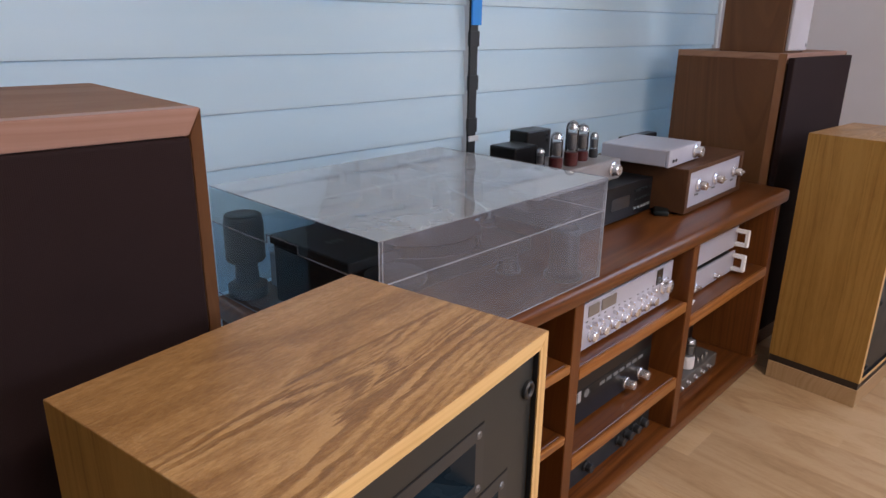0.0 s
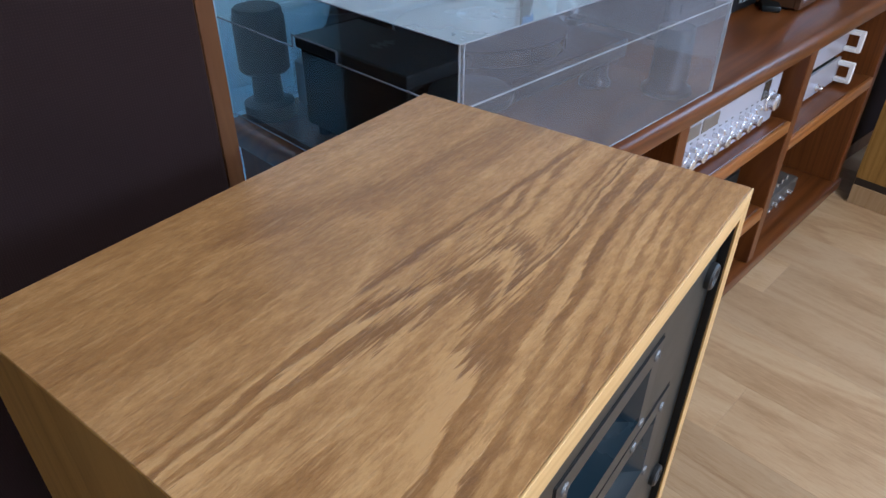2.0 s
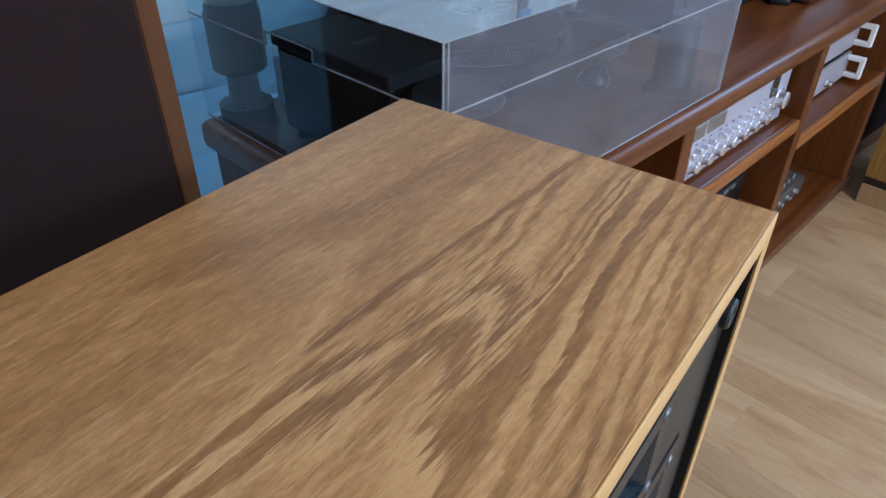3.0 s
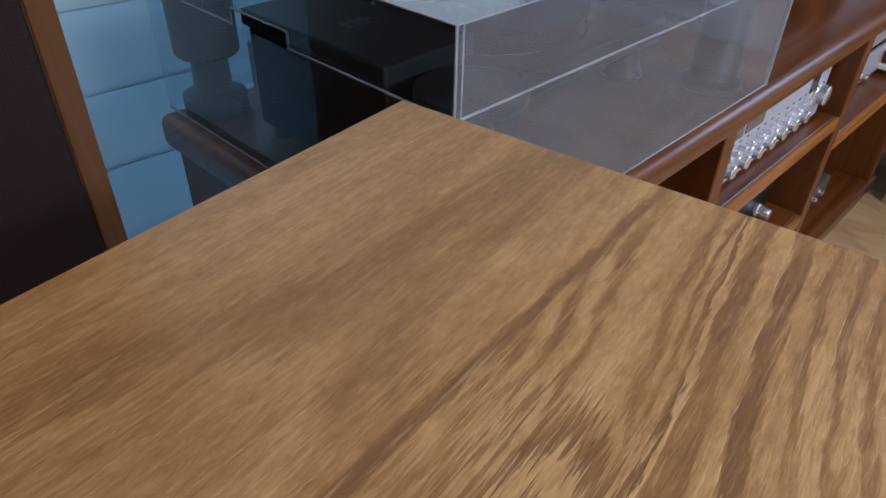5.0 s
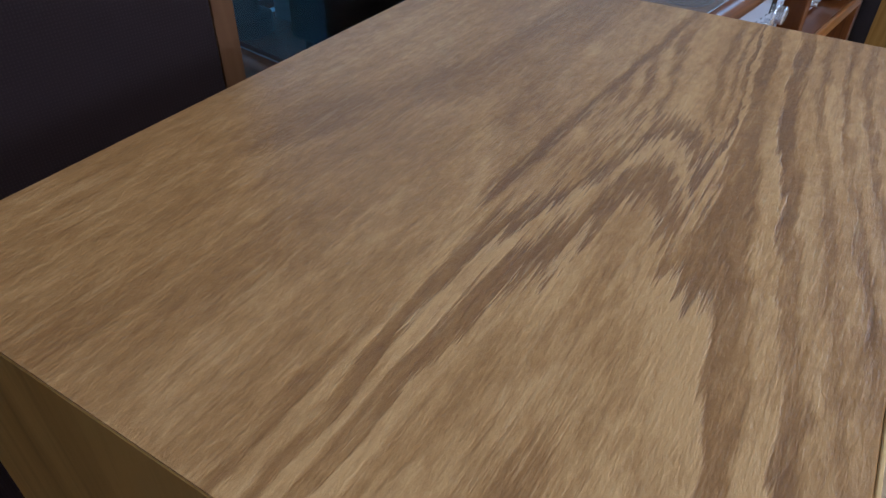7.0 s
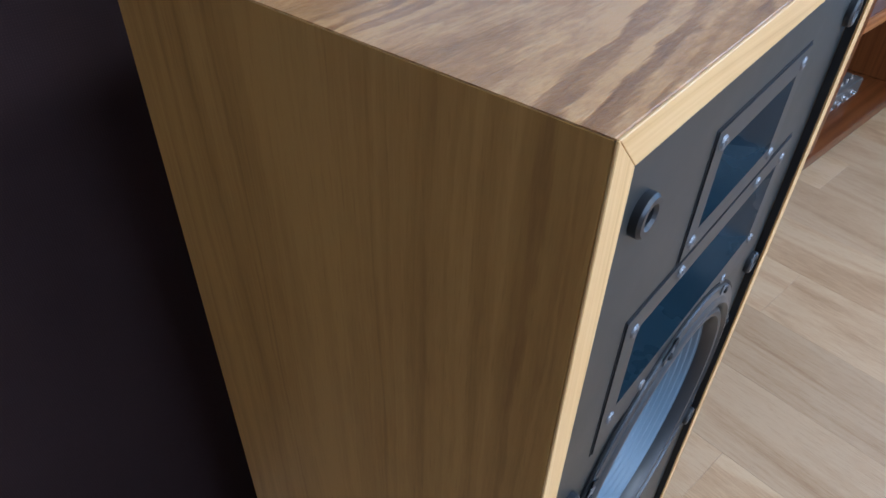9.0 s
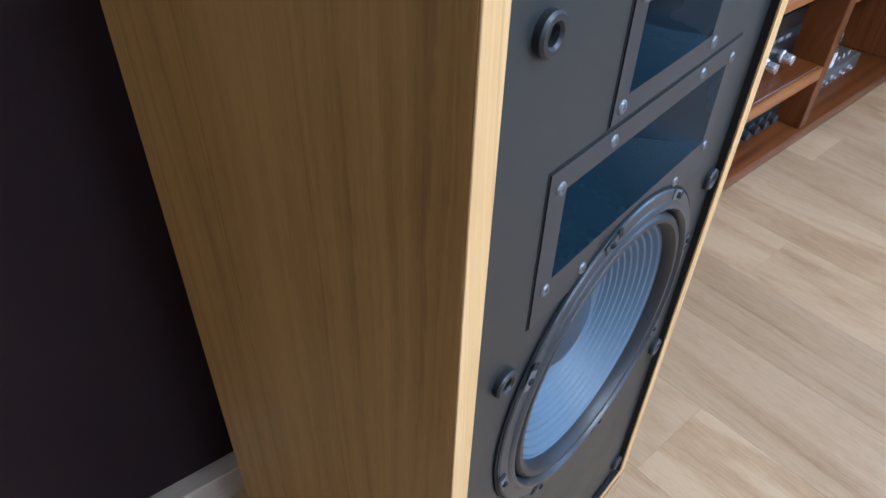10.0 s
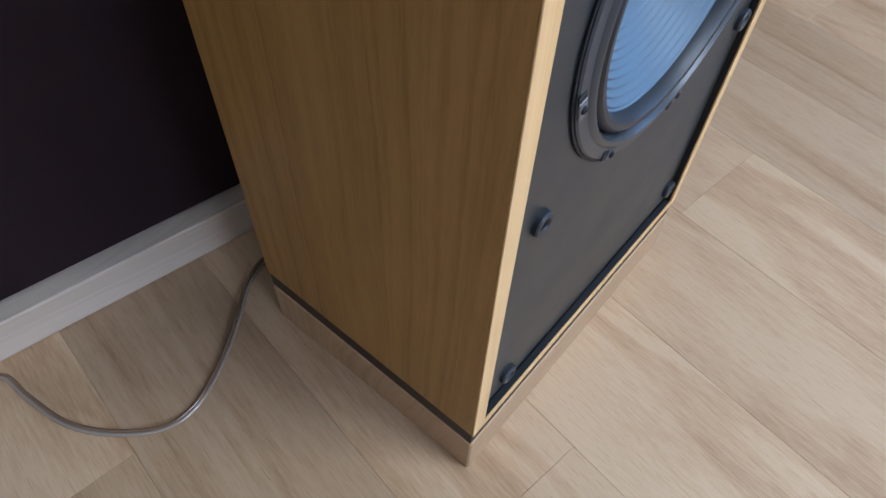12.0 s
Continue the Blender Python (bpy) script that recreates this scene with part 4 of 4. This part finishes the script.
def valve(e, x, y, z, r, h, base, base_h):
    """A glass valve standing in its socket."""
    v = part("valve", lathe([(r * 0.95, z), (r * 1.02, z + 0.004), (r, z + base_h), (r * 0.8, z + base_h + 0.001)], "z", (x, y, 0), 20), base, e, smooth=True)
    g0 = z + base_h
    part("glass", lathe([(r * 0.86, g0), (r * 0.92, g0 + h * 0.1), (r * 0.92, g0 + h * 0.78), (r * 0.7, g0 + h * 0.93), (r * 0.25, g0 + h), (0.0003, g0 + h)], "z", (x, y, 0), 20, False), tube_glass, v, "clear glass envelope", smooth=True)
    part("anode", lathe([(r * 0.3, g0 + 0.004), (r * 0.68, g0 + h * 0.12), (r * 0.68, g0 + h * 0.55), (r * 0.76, g0 + h * 0.56), (r * 0.76, g0 + h * 0.60), (r * 0.2, g0 + h * 0.62)], "z", (x, y, 0), 12), tube_dark, v)
    part("getter", lathe([(r * 0.86, g0 + h * 0.74), (r * 0.84, g0 + h * 0.80), (r * 0.66, g0 + h * 0.91), (r * 0.3, g0 + h * 0.955), (0.0005, g0 + h * 0.96)], "z", (x, y, 0), 16, False), silver_knob, v, "silvered getter", smooth=True)


# valve preamplifier at the bottom of the end bay
e = thing("valve_preamplifier", RACK @ pose(-0.600, 0.075, 0.0752), "steel valve preamplifier with a row of small knobs and glass valves", "amplifier")
part("chassis", box(0, 0.38, 0, 0.20, 0.0, 0.052, 0.003), dim_steel, e)
for k in range(6):
    part("knob", knob(0.03 + k * 0.055, -0.0003, 0.026, 0.008, 0.014), silver_knob, e, smooth=True)
for k in range(5):
    part("switch", lathe([(0.004, 0.0523), (0.003, 0.066)], "z", (0.19 + k * 0.035, 0.020, 0), 10), silver_knob, e)
valve(e, 0.195, 0.032, 0.0523, 0.024, 0.066, card_white, 0.045)
valve(e, 0.25, 0.09, 0.0523, 0.017, 0.07, rubber, 0.018)
part("transformer", box(0.285, 0.360, 0.09, 0.165, 0.0523, 0.150, 0.004), black_case, e)
part("cable_stub", tube([(0.19, 0.13, 0.0523), (0.19, 0.12, 0.11), (0.18, 0.10, 0.145)], 0.006), rubber, e, smooth=True)

# ---- on the rack top ----
e = thing("cd_player", RACK @ pose(-1.090, 0.185, RH), "black disc player with small buttons under a valve amplifier", "disc player")
case(e, 0.43, 0.28, 0.100, black_case, 0.012)
part("front_panel", box(-0.002, 0.432, 0, 0.0078, 0.012, 0.113, 0.0015), black_case, e)
part("display", box(0.20, 0.30, -0.0014, -0.0003, 0.045, 0.080), dark_window, e)
part("drawer", box(0.04, 0.17, -0.004, -0.0003, 0.060, 0.080, 0.001), slate_case, e)
for k in range(5):
    for j in range(3):
        part("button", box(0.325 + k * 0.020, 0.338 + k * 0.020, -0.004, -0.0003, 0.030 + j * 0.026, 0.038 + j * 0.026, 0.001), slate_case if j else grey_mark, e)
e = thing("remote_control", RACK @ pose(-0.66, 0.12, RH, 0, 0, 28), "small black remote control lying on the rack", "remote")
part("remote_body", box(0, 0.14, 0, 0.045, 0, 0.016, 0.006, 2), slate_case, e, smooth=True)

e = thing("valve_amplifier", RACK @ pose(-1.155, 0.215, RH + 0.1126), "silver valve amplifier with glass valves and black transformers", "amplifier")
part("chassis", box(-0.045, 0.350, 0, 0.24, 0.012, 0.070, 0.004), chassis_steel, e, "dull steel chassis")
for x in (0.09, 0.32):
    for y in (0.03, 0.21):
        part("foot", lathe([(0.012, 0), (0.014, 0.0122)], "z", (x, y, 0), 14), rubber, e)
part("knob", knob(0.305, -0.0003, 0.044, 0.016, 0.024), silver_knob, e, "polished volume knob", smooth=True)
part("transformer", box(-0.012, 0.085, 0.100, 0.185, 0.0703, 0.126, 0.004, 2), black_case, e, "black enamelled transformer cover")
part("transformer", box(0.105, 0.215, 0.150, 0.212, 0.0703, 0.150, 0.004, 2), black_case, e)
for x, y, r, h, base, bh in ((0.044, 0.062, 0.0135, 0.046, rubber, 0.010), (0.090, 0.045, 0.0180, 0.066, maroon, 0.028), (0.152, 0.040, 0.0185, 0.082, maroon, 0.036), (0.235, 0.060, 0.0185, 0.074, maroon, 0.026), (0.300, 0.062, 0.0125, 0.048, rubber, 0.022)):
    valve(e, x, y, 0.0703, r, h, base, bh)

e = thing("wooden_preamplifier", RACK @ pose(-0.622, 0.100, RH, 0, 0, 1.5), "walnut-cased preamplifier with a silver panel and three lever knobs", "amplifier")
part("case", box(0, 0.455, 0.006, 0.32, 0.006, 0.140, 0.002), preamp_walnut, e, "walnut veneered case")
part("panel_rim", slab_with_hole(0, 0.455, 0.006, 0.140, 0.020, 0.435, 0.018, 0.128, -0.006, 0.0058), preamp_walnut, e)
part("front_panel", box(0.0202, 0.4348, 0.0, 0.0057, 0.0182, 0.1278), silver, e, "satin silver panel")
for x in (0.095, 0.225, 0.385):
    part("knob", knob(x, -0.0003, 0.080, 0.0135, 0.030, 1.1), silver_knob, e, "silver knob with a lever", smooth=True)
    part("lever", box(x + 0.004, x + 0.046, -0.026, -0.018, 0.070, 0.078, 0.002), silver_knob, e)
    part("lettering_bar", box(x - 0.014, x + 0.014, -0.0009, -0.0001, 0.048, 0.053), grey_mark, e)
for x in (0.02, 0.43):
    for y in (0.03, 0.29):
        part("foot", lathe([(0.010, 0), (0.010, 0.006)], "z", (x, y, 0), 12), rubber, e)

e = thing("small_amplifier", RACK @ pose(-0.668, 0.140, RH + 0.140, 0, 0, 3), "small silver amplifier with a round knob on a wooden preamplifier", "amplifier")
part("case", box(0, 0.235, 0.006, 0.215, 0.006, 0.056, 0.003), silver, e)
part("front_panel", box(-0.001, 0.236, -0.004, 0.0058, 0.005, 0.057, 0.002), silver, e)
part("knob", knob(0.19, -0.0043, 0.032, 0.017, 0.026), silver_knob, e, "white round knob", smooth=True)
for x in (0.03, 0.05):
    part("socket", lathe([(0.005, -0.0043), (0.005, -0.006), (0.002, -0.006)], "y", (x, 0, 0.022), 12), rubber, e)
for x in (0.03, 0.2):
    for y in (0.03, 0.19):
        part("foot", lathe([(0.008, 0), (0.008, 0.0061)], "z", (x, y, 0), 12), rubber, e)
e = thing("black_box", RACK @ pose(-0.50, 0.362, RH + 0.1403), "flat black box behind the small silver amplifier", "box")
part("box_body", box(0, 0.20, 0, 0.04, 0, 0.048, 0.004), black_case, e)

# ---- turntable under its acrylic cover ----
LX0, LX1, LY0, LY1, LZ0, LZM, LZ1 = -1.902, -1.250, 0.000, 0.505, RH + 0.0005, 0.8695, 0.943
e = thing("turntable", RACK, "black turntable under a clear hazy acrylic cover on the rack", "turntable")
T = 0.005


def sheet_box(x0, x1, y0, y1, z0, z1, top):
    """Open sheet sides, with a top where asked, as single skins with no overlap."""
    bm = bmesh.new()
    c = [(x0, y0), (x1, y0), (x1, y1), (x0, y1)]
    lo = [bm.verts.new((x, y, z0)) for x, y in c]
    hi = [bm.verts.new((x, y, z1)) for x, y in c]
    for k in range(4):
        bm.faces.new((lo[k], lo[(k + 1) % 4], hi[(k + 1) % 4], hi[k]))
    if top:
        bm.faces.new(hi)
    return bm


# cover with a notch in the lower edge of its near end
bm = bmesh.new()
N0, N1, NH = 0.212, 0.308, 0.017
c = [(LX0, LY0), (LX1, LY0), (LX1, LY1), (LX0, LY1)]
lo = [bm.verts.new((x, y, LZM + 0.001)) for x, y in c]
hi = [bm.verts.new((x, y, LZ1)) for x, y in c]
for k in range(3):
    bm.faces.new((lo[k], lo[k + 1], hi[k + 1], hi[k]))
nt_ = [bm.verts.new((LX0, y, z)) for y, z in ((N0, LZM + 0.001), (N0, LZM + NH), (N1, LZM + NH), (N1, LZM + 0.001))]
bm.faces.new((lo[3], nt_[3], nt_[2], nt_[1], nt_[0], lo[0], hi[0], hi[3]))
bm.faces.new(hi)
bm.faces.ensure_lookup_table()
bm.faces[0].material_index = 2
bm.faces[4].material_index = 1
cover = part("dust_cover", bm, (acrylic, acrylic_top, acrylic_front), e, "clear acrylic dust cover with a notch")


# Pale rod along a sheet edge; it paints the edge's bright glint.
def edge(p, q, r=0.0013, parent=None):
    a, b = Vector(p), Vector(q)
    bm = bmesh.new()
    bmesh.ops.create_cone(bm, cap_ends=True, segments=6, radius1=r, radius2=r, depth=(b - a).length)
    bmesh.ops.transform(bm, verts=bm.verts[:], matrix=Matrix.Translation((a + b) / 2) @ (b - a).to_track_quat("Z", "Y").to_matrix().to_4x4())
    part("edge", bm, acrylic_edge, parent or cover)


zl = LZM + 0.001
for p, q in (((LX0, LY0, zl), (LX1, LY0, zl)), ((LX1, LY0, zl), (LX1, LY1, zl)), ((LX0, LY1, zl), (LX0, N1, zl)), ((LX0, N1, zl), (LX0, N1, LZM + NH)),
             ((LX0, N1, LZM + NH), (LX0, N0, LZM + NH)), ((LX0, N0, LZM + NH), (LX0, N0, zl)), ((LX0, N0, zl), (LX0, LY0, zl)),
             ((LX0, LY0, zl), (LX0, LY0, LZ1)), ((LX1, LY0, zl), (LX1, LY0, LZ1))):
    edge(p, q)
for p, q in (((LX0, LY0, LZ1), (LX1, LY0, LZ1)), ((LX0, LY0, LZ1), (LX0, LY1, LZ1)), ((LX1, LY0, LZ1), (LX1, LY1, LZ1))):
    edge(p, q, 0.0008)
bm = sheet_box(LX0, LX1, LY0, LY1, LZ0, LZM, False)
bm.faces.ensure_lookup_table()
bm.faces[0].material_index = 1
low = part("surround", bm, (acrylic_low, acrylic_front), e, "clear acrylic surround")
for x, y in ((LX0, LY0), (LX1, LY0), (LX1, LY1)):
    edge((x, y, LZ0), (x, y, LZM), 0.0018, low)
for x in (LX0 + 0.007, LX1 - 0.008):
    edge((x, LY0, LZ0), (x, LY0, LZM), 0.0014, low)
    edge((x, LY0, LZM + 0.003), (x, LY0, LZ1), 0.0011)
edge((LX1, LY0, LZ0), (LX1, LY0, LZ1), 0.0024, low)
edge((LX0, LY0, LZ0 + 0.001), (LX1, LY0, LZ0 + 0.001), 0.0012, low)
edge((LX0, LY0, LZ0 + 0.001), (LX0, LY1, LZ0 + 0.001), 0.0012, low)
unit = part("motor_unit", box(-1.853, -1.744, 0.135, 0.366, 0.728, 0.845, 0.004, 2), slate_case, e, "black motor unit")
part("lid", box(-1.858, -1.738, 0.130, 0.371, 0.8452, 0.864, 0.003, 2), lid_grey, unit, "dark grey lid with a pale emblem")
for k in range(3):
    part("emblem_bar", box(-1.812 + k * 0.012, -1.806 + k * 0.012, 0.235, 0.257, 0.8642, 0.8647), grey_mark, e)
part("emblem_bar", box(-1.816, -1.776, 0.243, 0.249, 0.8648, 0.8652), grey_mark, e)
for x in (-1.84, -1.76):
    for y in (0.14, 0.34):
        part("foot", lathe([(0.010, RH + 0.0002), (0.010, 0.7285)], "z", (x, y, 0), 12), rubber, e)
pod = part("pod", lathe([(0.036, 0.790), (0.0395, 0.794), (0.0395, 0.872), (0.0375, 0.876), (0.037, 0.884), (0.034, 0.887), (0.0003, 0.887)], "z", (-1.860, 0.460, 0), 32, False), pod_mat, e, "dark grey tonearm pod", smooth=True)
part("stem", lathe([(0.040, RH + 0.0006), (0.040, 0.738), (0.024, 0.744), (0.022, 0.789), (0.034, 0.7898)], "z", (-1.860, 0.460, 0), 32), pod_mat, pod, smooth=True)
part("base_block", box(-1.80, -1.755, 0.39, 0.47, RH + 0.0006, 0.79, 0.003), pale_plastic, e, "pale block")
part("plinth", box(-1.735, -1.33, 0.13, 0.46, 0.765, 0.800, 0.006, 2), slate_case, e)
for x, y in ((-1.70, 0.165), (-1.37, 0.165), (-1.70, 0.43), (-1.37, 0.43)):
    part("leg", lathe([(0.028, RH + 0.0003), (0.030, RH + 0.006), (0.022, 0.735), (0.022, 0.7652)], "z", (x, y, 0), 24), black_case, e, smooth=True)
part("foot", lathe([(0.040, RH + 0.0003), (0.044, RH + 0.004), (0.043, RH + 0.012), (0.036, RH + 0.016), (0.033, RH + 0.020), (0.031, 0.828), (0.028, 0.832), (0.0004, 0.832)], "z", (-1.312, 0.055, 0), 36, False), pod_mat, e, "round grey corner column", smooth=True)
part("foot", lathe([(0.034, RH + 0.0003), (0.036, RH + 0.004), (0.024, RH + 0.012), (0.022, 0.832), (0.052, 0.834), (0.054, 0.838), (0.054, 0.846), (0.051, 0.848), (0.0004, 0.848)], "z", (-1.80, 0.075, 0), 40, False), pod_mat, e, "round grey corner column", smooth=True)
platter = part("platter", lathe([(0.140, 0.8003), (0.148, 0.804), (0.148, 0.826), (0.145, 0.829), (0.030, 0.829), (0.030, 0.8275), (0.0004, 0.8275)], "z", (-1.535, 0.300, 0), 64, False), black_case, e, smooth=True)
part("record_label", lathe([(0.05, 0.8295), (0.05, 0.8300), (0.004, 0.8301)], "z", (-1.535, 0.300, 0), 32), slate_case, platter)
part("clamp", lathe([(0.040, 0.8302), (0.040, 0.846), (0.037, 0.848), (0.034, 0.846), (0.010, 0.846), (0.006, 0.852), (0.0004, 0.852)], "z", (-1.535, 0.300, 0), 40, False), silver_knob, platter, "silver record clamp", smooth=True)
part("spindle", lathe([(0.0036, 0.829), (0.0036, 0.842), (0.001, 0.844)], "z", (-1.535, 0.300, 0), 12), silver_knob, platter)
arm = part("tonearm", tube([(-1.315, 0.43, 0.862), (-1.34, 0.33, 0.860), (-1.38, 0.22, 0.850), (-1.43, 0.185, 0.842)], 0.0035), silver_knob, e, "silver tonearm", smooth=True)
part("pivot", lathe([(0.022, 0.8003), (0.022, 0.845), (0.016, 0.85), (0.016, 0.872), (0.004, 0.874)], "z", (-1.315, 0.43, 0), 24), slate_case, arm, smooth=True)
part("counterweight", lathe([(0.018, 0.43), (0.020, 0.433), (0.020, 0.458), (0.017, 0.461)], "y", (-1.310, 0, 0.862), 24), silver_knob, arm, smooth=True)
part("headshell", box(-1.447, -1.418, 0.165, 0.190, 0.834, 0.846, 0.002), black_case, arm)
part("arm_rest", lathe([(0.004, 0.8003), (0.004, 0.846)], "z", (-1.352, 0.24, 0), 10), silver_knob, e)

# ---- cables ----
e = thing("speaker_cable", pose(0, 0, 0), "clear-sheathed copper loudspeaker cable curling on the floor", "cable")
CABLE = [(-0.62, 0.50, 0.003), (-0.42, 0.535, 0.003), (-0.315, 0.512, 0.003), (-0.275, 0.492, 0.003), (-0.269, 0.445, 0.003), (-0.258, 0.383, 0.003), (-0.231, 0.334, 0.003), (-0.191, 0.296, 0.003),
         (-0.151, 0.289, 0.004), (-0.100, 0.308, 0.006), (-0.046, 0.341, 0.008), (0.002, 0.374, 0.009), (0.045, 0.383, 0.012), (0.09, 0.350, 0.03)]
for k in range(2):
    run = []
    for n_, p in enumerate(CABLE):
        d = Vector(CABLE[min(n_ + 1, len(CABLE) - 1)]) - Vector(CABLE[max(n_ - 1, 0)])
        across = Vector((d.y, -d.x, 0)).normalized() * 0.0040 * k
        run.append(Vector(p) + across + Vector((0, 0, -0.4 * (p[2] - 0.003) * k)))
    part("cable_run", tube(run, 0.0024, 10), (cable_brown, cable_clear)[k], e, smooth=True)


# ---- floor ----
floor = structure("floor", box(X0, X1, YS, 0.0, -0.06, -0.006), subfloor_mat, "pale oak plank floor laid towards the window wall", "floor")
PW, PL = 0.190, 1.22
FLOOR = pose(0.495, 0, 0, 0, 0, -8.6)
back = WALL.inverted() @ FLOOR
rng = random.Random(5)
whole = None


def plank(x, y):
    """One plank, cut back where it would run past the walls."""
    global whole
    m = back @ pose(x, y, 0)
    ends = [m @ Vector((px, py, 0)) for px in (0, PW) for py in (0, PL)]
    inside = all(X0 < p.x < X1 and YS < p.y < 0 for p in ends)
    if inside and whole:
        ob = new("plank", whole)
    else:
        bm = box(0.0001, PW - 0.0001, 0.0001, PL - 0.0001, -0.0055, 0.0, 0.0004)
        if not inside:
            inv = m.inverted()
            for p, n in (((X0, 0, 0), (-1, 0, 0)), ((X1, 0, 0), (1, 0, 0)), ((0, YS, 0), (0, -1, 0)), ((0, 0, 0), (0, 1, 0))):
                bmesh.ops.bisect_plane(bm, geom=bm.verts[:] + bm.edges[:] + bm.faces[:], plane_co=inv @ Vector(p), plane_no=inv.to_3x3() @ Vector(n), clear_outer=True)
            if not bm.faces:
                bm.free()
                return
        me = bpy.data.meshes.new("plank")
        bm.to_mesh(me)
        bm.free()
        me.materials.append(plank_wood)
        if inside:
            whole = me
        ob = new("plank", me)
    ob.parent = floor
    ob.matrix_basis = m


for i in range(-19, 17):
    off = ((i * 0.37) % 1.0) * PL
    for j in range(-6, 4):
        c = back @ Vector((i * PW + PW / 2, j * PL + off + PL / 2, 0))
        if X0 - 0.7 < c.x < X1 + 0.7 and YS - 0.7 < c.y < 0.7:
            plank(i * PW, j * PL + off)
